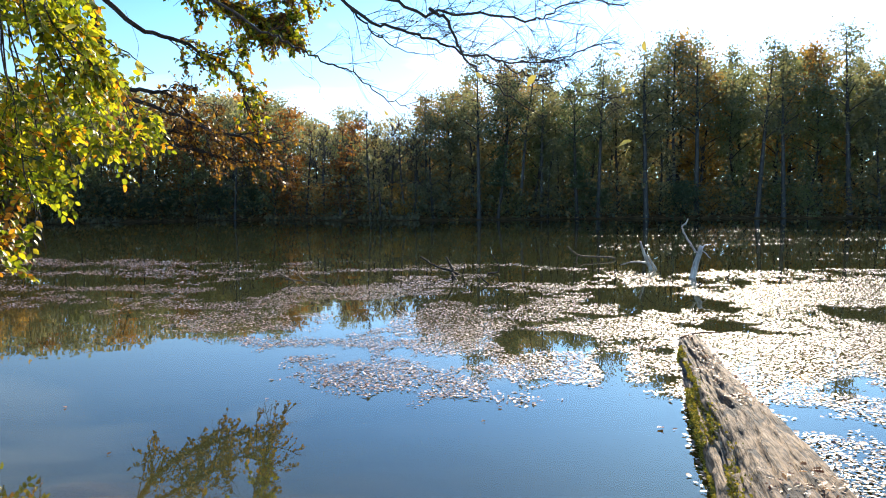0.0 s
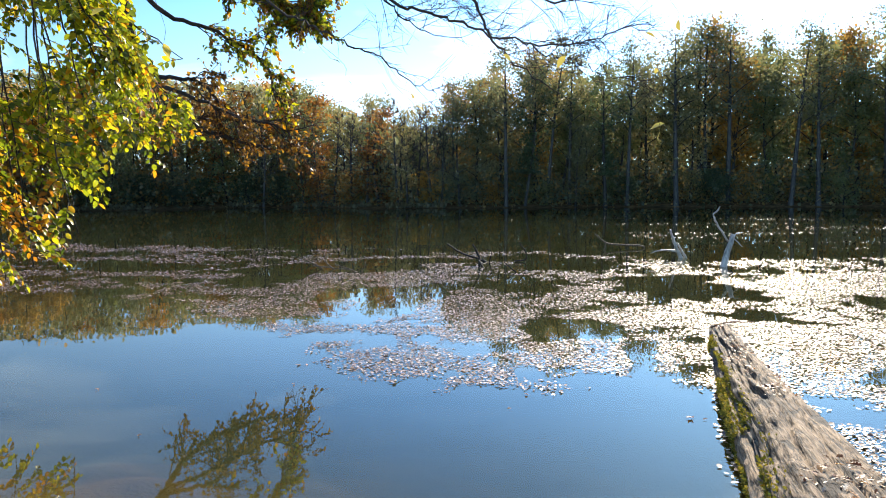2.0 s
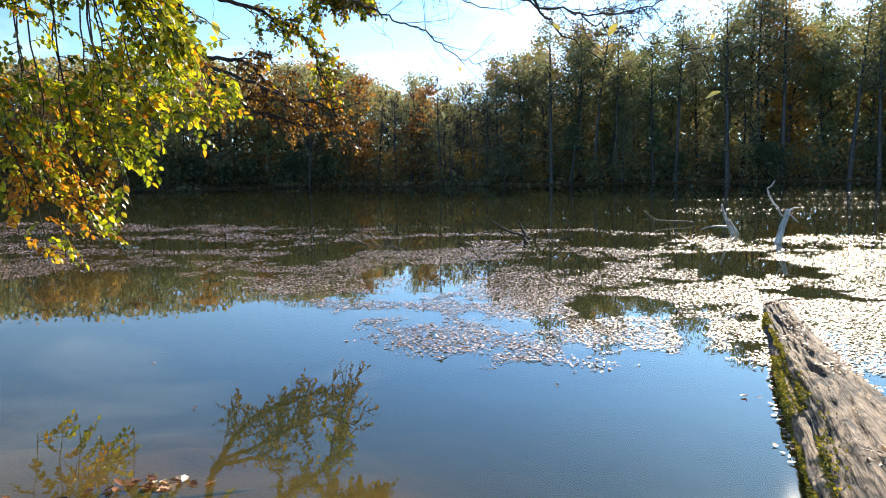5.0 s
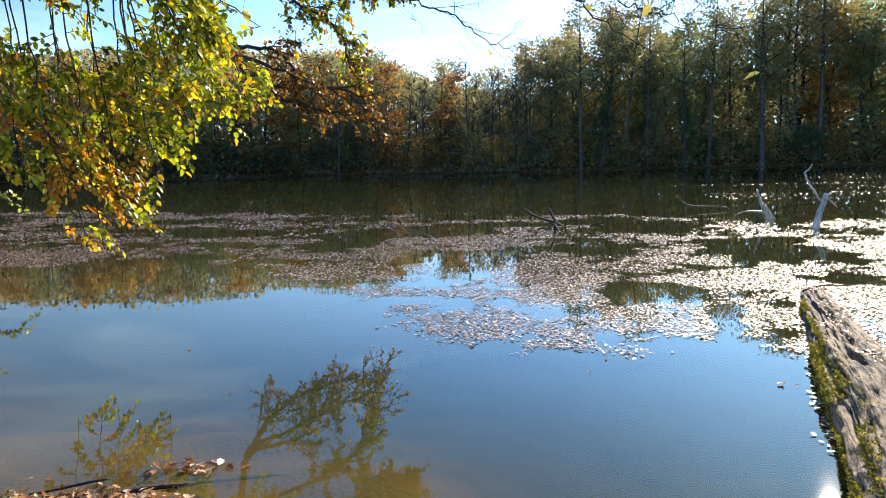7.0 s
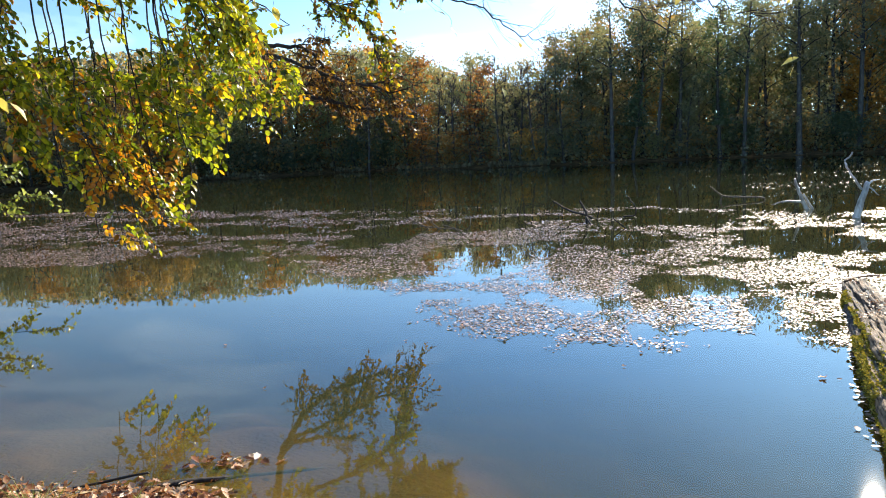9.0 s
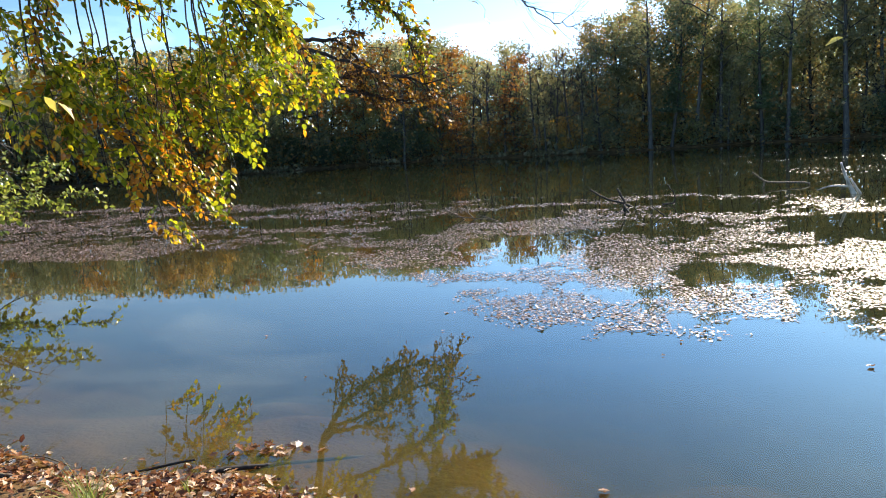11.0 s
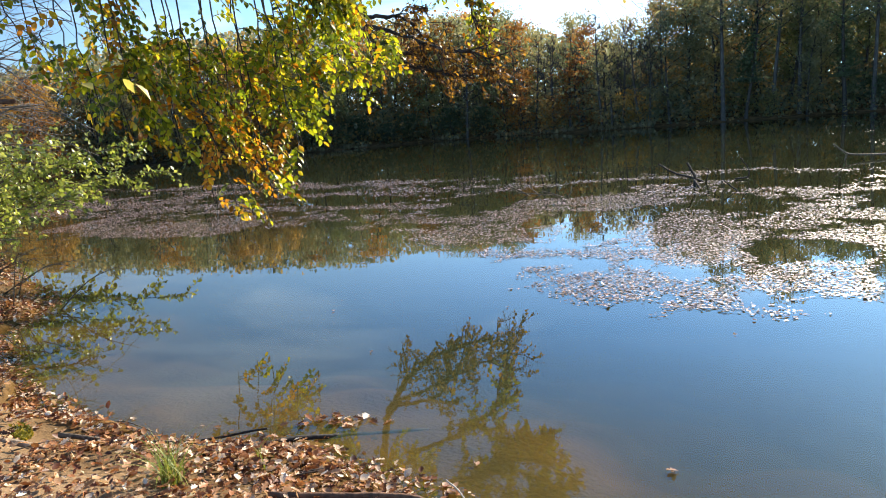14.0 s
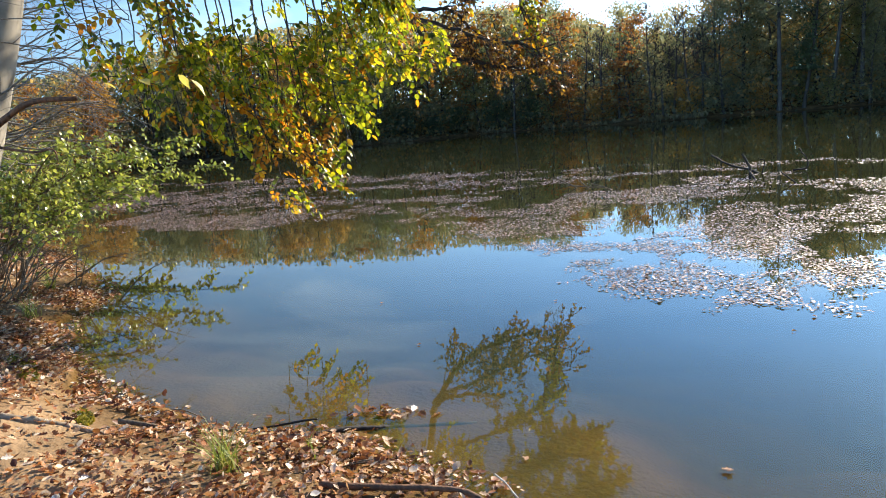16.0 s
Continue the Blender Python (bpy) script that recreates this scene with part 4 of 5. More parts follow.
KINDS = [
    forest_tree("oak_tree", "tall olive-green broadleaf tree in early autumn on the far shore", 18.5, 0.20, 4.4, CROWN_OLIVE, BARK, 150, 26, 0.27, 1),
    forest_tree("oak_tree", "tall green broadleaf tree standing on the far shore", 18, 0.26, 4.0, CROWN_GREEN, BARK, 150, 26, 0.26, 2),
    forest_tree("oak_tree", "tall golden-brown autumn oak standing on the far shore", 18, 0.22, 4.2, CROWN_GOLD, BARK, 140, 24, 0.27, 3),
    forest_tree("alder_tree", "slender olive-green alder at the water's edge", 13, 0.08, 3.0, CROWN_GREEN, BARK, 130, 26, 0.22, 4),
    forest_tree("alder_tree", "slender yellowing tree at the water's edge", 13, 0.08, 2.9, CROWN_OLIVE, BARK, 120, 24, 0.22, 5),
    forest_tree("beech_tree", "rust-coloured young beech at the water's edge", 11, 0.06, 2.8, CROWN_RUST, BARK, 110, 24, 0.2, 6, cone=True),
    forest_tree("bare_tree", "bare grey tree that has lost its leaves", 15.5, 0.30, 2.6, CROWN_OLIVE, PALE_BARK, 0, 0, 0.18, 8),
    forest_tree("ivy_tree", "tall tree with an ivy-clad dark trunk", 17, 0.50, 3.6, CROWN_DARK, BARK, 120, 26, 0.25, 9, ivy=True),
    forest_tree("oak_tree", "tall half-bare tree with thin yellow-green leaves", 19, 0.42, 3.4, CROWN_OLIVE, PALE_BARK, 130, 15, 0.22, 10, lean=0.02),
    forest_tree("shrub", "dark evergreen shrub on the far bank", 4.2, 0.02, 2.0, CROWN_DARK, BARK, 90, 22, 0.2, 11),
    forest_tree("shrub", "yellowing bush on the far bank", 4.5, 0.02, 1.7, CROWN_GOLD, BARK, 80, 20, 0.18, 12),
    forest_tree("shrub", "green bush on the far bank", 5.5, 0.02, 1.9, CROWN_GREEN, BARK, 90, 22, 0.19, 13),
]
for b in KINDS[9:]:
    tagged(b, category="bush", group="bushes on the far shore")
used = set()


def plant(k, x, y, s=1.0, turn=None, sink=0.1):
    z = float(ground_height(np.array([x]), np.array([y]))[0]) - sink
    m = pose(x, y, z, rng.normal(0, 2.2), rng.normal(0, 2.2), rng.uniform(0, 360) if turn is None else turn) @ Matrix.Diagonal((s * rng.uniform(0.9, 1.1), s * rng.uniform(0.9, 1.1), s, 1))
    if k not in used:
        used.add(k)
        KINDS[k].matrix_basis = m
        return KINDS[k]
    return copy_thing(KINDS[k], m)


def shore_at(bearing):
    """Distance to the far waterline along a bearing."""
    b = radians(bearing)
    d = np.linspace(30, 110, 800)
    w = shore_distance(-np.sin(b) * d, np.cos(b) * d)
    inside = np.where(w < 0)[0]
    return d[inside[-1]] if len(inside) else 40.0


def skyline(bearing):
    """Degrees above the level at which the woods end along the bearing."""
    return float(np.interp(bearing, [-47, -31, -25, -20.7, -18.2, -16.6, -13.5, -10, -5.4, -1.7, 1.2, 2.9, 6.2, 10.3, 15, 18, 23, 28, 32, 38, 45, 51, 60],
                           [11.8, 11.9, 12.2, 12.6, 12.6, 11.0, 11.7, 11.6, 11.3, 10.6, 9.3, 8.3, 8.6, 9.2, 9.7, 9.5, 8.8, 9.0, 8.6, 8.3, 7.2, 5.8, 5.0]))


# the kinds that grow along each stretch of the shore, by bearing
MIX = [(-19.5, [1, 0, 1, 0, 1, 2]), (-17, [8, 2, 8]), (-13, [8, 0, 7, 1]), (-7, [0, 1, 8, 1, 7]), (-3.5, [8, 1, 0, 2]), (1.4, [2, 2, 0, 5, 4]), (12.5, [3, 4, 3, 6, 4, 6]), (19, [4, 3, 5, 3, 1]), (30, [4, 3, 1, 5, 7]), (70, [0, 6, 2, 6, 4, 5, 6])]
TALL = [18.5, 18, 18, 13, 13, 11, 15.5, 17, 19, 4.2, 4.5, 5.5]
for row, (back, gap) in enumerate([(1.6, 2.6), (4.5, 3.0), (9, 3.4), (15, 4.0), (23, 4.4)]):
    bearing = -47.0 + row
    while bearing < 64:
        d = shore_at(bearing) + back + rng.uniform(-0.8, 1.4)
        x, y = -math.sin(radians(bearing)) * d, math.cos(radians(bearing)) * d
        foot = float(ground_height(np.array([x]), np.array([y]))[0])
        room = 1.66 + d * math.tan(radians(skyline(bearing))) - foot
        if row == 0:
            k = int(rng.choice([9, 9, 3, 11, 9, 5] if 13 < bearing < 31 else [4, 10, 6, 5, 10, 11] if bearing > 31 else [3, 4, 5, 9, 10, 11, 3] if bearing > -1 else [9, 11, 10, 11, 4, 10]))
            s = rng.uniform(0.6, 0.95)
        else:
            k = int(rng.choice(next(m_ for top_, m_ in MIX if bearing < top_)))
            low = 0.96 if k in (6, 8) else 0.80
            s = room / TALL[k] * rng.uniform(low, 1.04)
            if k == 6 and 3 < bearing < 14:
                s *= 1.12
        plant(k, x, y, s)
        bearing += math.degrees((gap + rng.uniform(-0.6, 0.9)) / d)
# the ivy-clad trunk and its neighbours by the water
for b, k, s in [(-4.6, 7, 1.0), (-3.0, 8, 0.9), (-6.3, 8, 0.95), (-18.6, 8, 1.05), (-20.2, 8, 1.0), (3.2, 6, 0.95), (6.0, 6, 1.05), (7.4, 6, 0.95), (9.8, 6, 0.9), (-11, 7, 0.95), (-8.1, 8, 0.85), (-12.7, 8, 0.9), (-16.4, 8, 0.95), (-24.5, 8, 0.95), (-26.3, 8, 0.9), (-30.5, 8, 1.0), (12.5, 6, 0.85), (15.5, 6, 0.8), (18, 6, 0.8), (1.2, 8, 0.7), (2.3, 6, 0.9), (4.4, 6, 1.0), (5.2, 6, 0.92), (8.5, 6, 0.98), (11.2, 6, 1.0), (13.6, 6, 0.95), (16.8, 6, 0.95)]:
    d = shore_at(b) + 2.2 + 1.6 * math.sin(b * 7)
    plant(k, -math.sin(radians(b)) * d, math.cos(radians(b)) * d, s)

# brushwood under the trees
ub = rng.uniform(-48, 64, 58000)
ud = np.interp(ub, np.arange(-48, 65, 2.0), [shore_at(b) for b in np.arange(-48, 65, 2.0)]) - 0.3 + rng.gamma(1.5, 7.0, len(ub))
ux, uy = -np.sin(np.radians(ub)) * ud, np.cos(np.radians(ub)) * ud
top = 1.6 + 3.6 * np.clip(0.5 + 0.6 * wobble(ux, uy, 0.5, 61), 0.05, 1.3)
uz = ground_height(ux, uy) + rng.uniform(0, 1, len(ub)) ** 1.3 * top
n = len(ub)
thing("undergrowth", "dark brushwood and saplings under the far trees", "undergrowth", kind="stuff",
      me=leaves_mesh("undergrowth", np.stack([ux, uy, uz], -1), rand_dir(n), rand_dir(n) + np.array([0, 0, 0.5]), rng.uniform(0.18, 0.45, n), CROWN_SHADE, LEAF_TUFT))
# dense woods behind the first rows
ub = rng.uniform(-50, 66, 130000)
ud = np.interp(ub, np.arange(-50, 67, 2.0), [shore_at(b) for b in np.arange(-50, 67, 2.0)]) + rng.uniform(14, 44, len(ub))
ux, uy = -np.sin(np.radians(ub)) * ud, np.cos(np.radians(ub)) * ud
rim = 1.66 + ud * np.tan(np.radians([skyline(b) for b in ub])) * np.interp(ub, [-50, 0, 8, 16, 24, 66], [0.42, 0.45, 0.66, 0.86, 0.97, 0.97]) + 0.5 * wobble(ux, uy, 0.45, 63)
foot = ground_height(ux, uy)
uz = foot + rng.uniform(0, 1, len(ub)) ** 0.8 * (rim - foot)
n = len(ub)
thing("far_woods", "dense dim autumn woods behind the shore trees", "woods", kind="stuff",
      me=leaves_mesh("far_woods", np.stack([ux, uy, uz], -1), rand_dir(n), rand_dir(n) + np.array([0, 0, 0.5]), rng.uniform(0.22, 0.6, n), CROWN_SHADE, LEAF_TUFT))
# pale reeds and dry grass on the far waterline
rb = rng.uniform(2, 34, 1500)
rd = np.interp(rb, np.arange(-48, 65, 2.0), [shore_at(b) for b in np.arange(-48, 65, 2.0)]) + rng.uniform(0.0, 1.0, len(rb))
rx, ry = -np.sin(np.radians(rb)) * rd, np.cos(np.radians(rb)) * rd
ok = wobble(rx, ry, 0.6, 65) > 0.1
rx, ry = rx[ok], ry[ok]
n = len(rx)
thing("reeds", "pale dry reeds and grass along the far waterline", "reeds", kind="stuff",
      me=leaves_mesh("reeds", np.stack([rx, ry, ground_height(rx, ry)], -1), np.stack([rng.normal(0, 0.3, n), rng.normal(0, 0.3, n), np.ones(n)], -1), rand_dir(n), rng.uniform(0.15, 0.55, n), REED))

# ---- overhanging tree on the bank ----
def side_twigs(line, count, length, down, levels, r, start=0.15, radius=0.008, toward=(0, 0, 0)):
    """Twigs that leave a line; returns stems and the outermost ones."""
    stems, outer = [], []
    for k in range(count):
        f = start + (1 - start) * (k + r.uniform(0, 1)) / count
        idx = min(int(f * (len(line) - 1)), len(line) - 2)
        p = line[idx] + (line[idx + 1] - line[idx]) * (f * (len(line) - 1) - idx)
        t = unit(line[idx + 1] - line[idx])
        w = unit(t * 0.7 + r.normal(0, 0.75, 3) + np.array([0, 0, -down]) + np.array(toward))
        ln = length * r.uniform(0.5, 1.2) * (1.1 - 0.5 * f)
        q = p + w * ln
        m = (p + q) / 2 + r.normal(0, 0.06 * ln, 3)
        c = curve_through([p, m, q + np.array([0, 0, -0.12 * down * ln])], 3)
        stems.append((c, np.linspace(radius, radius * 0.4, len(c))))
        if levels > 1:
            s2, o2 = side_twigs(c, max(2, count // 2), length * 0.5, down, levels - 1, r, 0.2, radius * 0.55, toward)
            stems += s2
            outer += o2
        else:
            outer.append(c)
    return stems, outer


def leaves_along(lines, per, size, r, droop=0.5, up=0.6):
    pos, al, nm, sz = [], [], [], []
    for c in lines:
        for k in range(per):
            f = (k + r.uniform(0.2, 1)) / per
            idx = min(int(f * (len(c) - 1)), len(c) - 2)
            p = c[idx] + (c[idx + 1] - c[idx]) * (f * (len(c) - 1) - idx)
            t = unit(c[-1] - c[0])
            sd_ = unit(np.cross(t, r.normal(size=3)))
            pos.append(p), al.append(t * 0.5 + sd_ * (0.9 if k % 2 else -0.9) + np.array([0, 0, -droop]))
            nm.append(r.normal(0, 0.6, 3) + np.array([0, 0, up])), sz.append(r.uniform(0.65, 1.15) * size)
    return np.array(pos), np.array(al), np.array(nm), np.array(sz)


rb_ = np.random.default_rng(99)
beech = thing("beech_tree", "leaning pale-barked beech with yellowing branches hanging over the water", "tree")
trunk_line = curve_through([spot(59.5, -9.5, 9.7), spot(57.4, -2, 9.5), spot(54.7, 6, 9.5), spot(53.1, 10.8, 9.5), spot(50, 22, 9.4), spot(46, 34, 9.2)], 8)
part("trunk", tubes_mesh("trunk", [(trunk_line, np.interp(np.arange(len(trunk_line)), [0, 5, len(trunk_line) - 1], [0.46, 0.30, 0.14]))], BEECH_BARK, 20), beech)

# the dark crooked limb reaching out low over the pond
limb_specs = [
    ([trunk_line[26], spot(33, 22, 11), spot(27.5, 16.5, 12.6), spot(26.1, 12.4, 13), spot(25.6, 9.7, 13), spot(24.9, 8.5, 13), spot(23.4, 6.5, 13), spot(21.5, 5.1, 13), spot(19.5, 4.4, 13), spot(16.1, 3.5, 13)], 0.13, 0.02),
    ([spot(25.6, 9.7, 13), spot(24.1, 8.8, 13), spot(21.8, 8.7, 13), spot(20.2, 7.5, 13.1), spot(18.6, 5.6, 13.2)], 0.05, 0.012),
    ([spot(27.5, 16.5, 12.6), spot(23.6, 13.4, 12.8), spot(20.0, 12.3, 13), spot(16.5, 10.2, 13), spot(15.6, 7.2, 13)], 0.05, 0.012),
    ([spot(29, 18.5, 12.2), spot(22, 16.5, 12.8), spot(16, 15.2, 13), spot(12.5, 13.6, 13)], 0.05, 0.012),
    ([spot(24.9, 8.5, 13), spot(22.5, 7.6, 12.7), spot(19, 6.2, 12.8), spot(15.4, 5.2, 12.9), spot(14.3, 4.3, 13)], 0.04, 0.01),
    ([spot(33, 22, 11), spot(27, 21, 12), spot(21, 20, 12.5), spot(15, 18.5, 13), spot(11, 17, 13)], 0.04, 0.01),
    ([spot(33, 22, 11), spot(30, 25.5, 11.5), spot(24, 25, 12), spot(17, 24, 12.5), spot(12, 22, 13)], 0.04, 0.01),
]
rust_lines, gold_lines = [], []
twig_stems = []
limbs = []
for n_l, (pts, r0, r1) in enumerate(limb_specs):
    c = curve_through(pts, 6)
    c[1:-1] += rb_.normal(0, 0.014, (len(c) - 2, 3))
    limb = part("limb", tubes_mesh("limb", [(c, np.linspace(r0, r1, len(c)) if n_l else np.interp(np.linspace(0, 1, len(c)), [0, 0.3, 1], [0.13, 0.075, 0.022]))], TWIG, 9), beech, "dark crooked limb")
    limbs.append(limb)
    tail = c[len(c) // (2 if n_l == 0 else 3):]
    st, ou = side_twigs(tail, 34 if n_l in (3, 5, 6) else 19, 0.85, 0.12, 2, rb_, 0.05, 0.012, (0.25, 0, 0))
    twig_stems += st
    for o in ou:
        (gold_lines if n_l in (2, 3, 5, 6) and rb_.uniform() < 0.45 else rust_lines).append(o)
part("twigs", tubes_mesh("twigs", twig_stems, TWIG, 4), beech, "thin dark twigs", "stuff")
keep = [c for c in rust_lines if rb_.uniform() < 0.65]
part("leaves", leaves_mesh("leaves", *leaves_along(keep, 7, 0.08, rb_), OAK_RUST, LEAF_OVAL), limbs[0], "withered rust-brown leaves", "stuff")
keep = gold_lines
part("leaves", leaves_mesh("leaves", *leaves_along(keep, 11, 0.09, rb_), BEECH_GREEN, LEAF_OVAL), limbs[2], "yellow-green leaves", "stuff")
tipl = [curve_through([spot(b, e + 2, 13), spot(b - 0.3, e + 1, 13), spot(b - 0.5, e - 0.4, 13)], 3) for b, e in [(14.6, 4.6), (15.6, 5.4), (20.2, 7.6), (19.9, 6.6), (16.6, 5.2), (17.6, 9.6), (15.6, 9.2)]]
part("leaves", leaves_mesh("leaves", *leaves_along(tipl, 12, 0.11, rb_), BEECH_GOLD, LEAF_OVAL), limbs[4], "golden leaves on the limb's tips", "stuff")

# upper crown, out of view, added to screen bright sky from the shallows
crown_screen = [
    [trunk_line[30], spot(44, 27, 9), spot(38, 28, 9), spot(32, 27, 9.5), spot(27, 25, 10)],
    [trunk_line[36], spot(42, 36, 8.5), spot(36, 38, 8.5), spot(30, 37, 9), spot(24, 34, 10)],
    [trunk_line[40], spot(50, 42, 8), spot(56, 46, 8), spot(62, 45, 8.5)],
    [trunk_line[28], spot(54, 28, 8.5), spot(58, 32, 8), spot(63, 34, 8)],
    [trunk_line[38], spot(40, 45, 8), spot(33, 48, 8), spot(26, 46, 9)],
    [trunk_line[33], spot(46, 33, 8), spot(41, 33, 7.5), spot(37, 31, 7.5), spot(34, 28, 7.5)],
]
up_stems, up_lines = [], []
for pts in crown_screen:
    c = curve_through(pts, 6)
    c[1:-1] += rb_.normal(0, 0.04, (len(c) - 2, 3))
    limb = part("limb", tubes_mesh("limb", [(c, np.linspace(0.08, 0.012, len(c)))], TWIG, 8), beech, "dark crooked limb")
    st, ou = side_twigs(c[4:], 18, 1.0, 0.25, 2, rb_, 0.05, 0.012)
    up_stems += st
    up_lines += ou
part("twigs", tubes_mesh("twigs", up_stems, TWIG, 4), beech, "thin dark twigs", "stuff")
part("leaves", leaves_mesh("leaves", *leaves_along(up_lines, 9, 0.085, rb_), BEECH_GREEN, LEAF_OVAL), limb, "yellow-green leaves", "stuff")

# curtain of hanging twigs
def spray(p, way, length, count, size, r):
    """One flat drooping spray: its stem and its leaves, set left and right in one plane."""
    q = p + way * length + np.array([0, 0, -0.30 * length])
    c = curve_through([p, p + way * length * 0.55, q], 4)
    face = unit(np.cross(way, np.cross(np.array([0.30, 0.65, 0.85]) + r.normal(0, 0.6, 3), way)))
    pos, al, nm, sz = [], [], [], []
    for k in range(count):
        f = 0.12 + 0.88 * (k + 0.5) / count
        at = f * (len(c) - 1)
        i_ = min(int(at), len(c) - 2)
        t = unit(c[i_ + 1] - c[i_])
        out = unit(np.cross(t, face)) * (1 if k % 2 else -1)
        pos.append(c[i_] + (c[i_ + 1] - c[i_]) * (at - i_))
        al.append(t * (0.6 if k < count - 1 else 3) + out * 0.8 + r.normal(0, 0.18, 3) + np.array([0, 0, -0.25]))
        nm.append(face + r.normal(0, 0.42, 3)), sz.append(size * r.uniform(0.7, 1.15) * (1 - 0.25 * abs(f - 0.5)))
    return c, pos, al, nm, sz


LOBES = ([20.4, 21.5, 24.0, 24.7, 25.8, 26.8, 28.6, 29.6, 31, 32.5, 34.6, 37.3, 38.6, 40, 43, 46, 48, 52], [5.2, 4.2, 1.2, 1.4, 3.6, 4.0, -1.6, -3.2, -5.0, -5.8, -6.9, -6.4, -2.6, -0.6, -0.2, 2.4, 4.6, 8.0])
green_set, orange_set, stems = [[], [], [], []], [[], [], [], []], []
for k in range(34):
    b = 21.0 + 28.0 * (k + rb_.uniform(0, 1)) / 34
    low = float(np.interp(b, *LOBES)) + (0.3 if k % 2 == 0 else rb_.uniform(1.5, 7))
    d = 7.4 + rb_.uniform(-0.8, 0.8)
    b0 = b + rb_.uniform(0.3, 1.6) + float(np.interp(b, [21, 24, 28, 31], [6.0, 4.0, 2.2, 0.4]))
    c = curve_through([spot(b0 + 1.2, 21, d), spot(b0, 14, d), spot((b + b0) / 2 + rb_.normal(0, 0.3), (14 + low) / 2, d), spot(b, low + 0.7, d)], 6)
    c[2:-1] += rb_.normal(0, 0.012, (len(c) - 3, 3))
    part("hanging_twig", tubes_mesh("hanging_twig", [(c, np.linspace(0.011, 0.004, len(c)))], TWIG, 6), beech, "thin dark hanging twig")
    for j in range(40):
        f = 0.12 + 0.88 * ((j + rb_.uniform(0, 1)) / 40) ** 0.85
        at = f * (len(c) - 1)
        i_ = min(int(at), len(c) - 2)
        p = c[i_] + (c[i_ + 1] - c[i_]) * (at - i_)
        way = unit(np.array([rb_.normal(0.45, 0.6), rb_.normal(-0.1, 0.6), rb_.normal(-0.35, 0.25)]))
        ln = rb_.uniform(0.25, 0.62) * (1.15 - 0.5 * f)
        q = p + way * ln
        e, bb = math.degrees(math.atan2(q[2] - 1.66 - 0.3 * ln, math.hypot(q[0], q[1]))), math.degrees(math.atan2(-q[0], q[1]))
        if e < float(np.interp(bb, *LOBES)) - 0.5 or bb < float(np.interp(e, [1, 3, 5, 7, 9, 11, 14], [24.5, 22.6, 20.4, 22.2, 24.0, 24.8, 25.5])):
            continue
        if lattice(np.array(bb), np.array(e * 0.9), 0.42, 31) < (0.37 if e > 2 else 0.27) or (bb > 42 and rb_.uniform() < 0.45):
            continue
        warm = math.exp(-((bb - 36) / 5) ** 2 - ((e + 2.0) / 4.0) ** 2) * 0.6 + 0.06 + 0.16 * (bb > 40)
        st, *lv_ = spray(p, way, ln, int(5 + ln * 17), 0.082, rb_)
        stems.append((st, np.linspace(0.004, 0.0015, len(st))))
        for box_, new_ in zip(orange_set if rb_.uniform() < warm else green_set, lv_):
            box_ += new_
part("side_shoots", tubes_mesh("side_shoots", stems, TWIG, 4), beech, "fine side shoots", "stuff")
gp, op = [np.array(a_) for a_ in green_set], [np.array(a_) for a_ in orange_set]
cut = rb_.permutation(len(gp[0]))[:260]
rest = np.setdiff1d(np.arange(len(gp[0])), cut)
piece = leaves_mesh("leaf", [(0, 0, 0)], [(0, 1, 0)], [(0, 0, 1)], [1.0], LEAF_PIECE, LEAF_BEECH)
for q in cut:
    ya = unit(gp[1][q])
    xa = unit(np.cross(ya, gp[2][q]))
    za = np.cross(xa, ya)
    ob = part("leaf", piece, beech)
    ob.matrix_basis = Matrix([[*(gp[3][q] * np.array([xa[r_], ya[r_], za[r_]])), gp[0][q][r_]] for r_ in range(3)] + [[0, 0, 0, 1]])
gp = [a_[rest] for a_ in gp]
part("leaves", leaves_mesh("leaves", *gp, BEECH_GREEN, LEAF_BEECH), beech, "yellow-green hanging leaves", "stuff")
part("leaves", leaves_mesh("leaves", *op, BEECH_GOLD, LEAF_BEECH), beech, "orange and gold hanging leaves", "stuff")

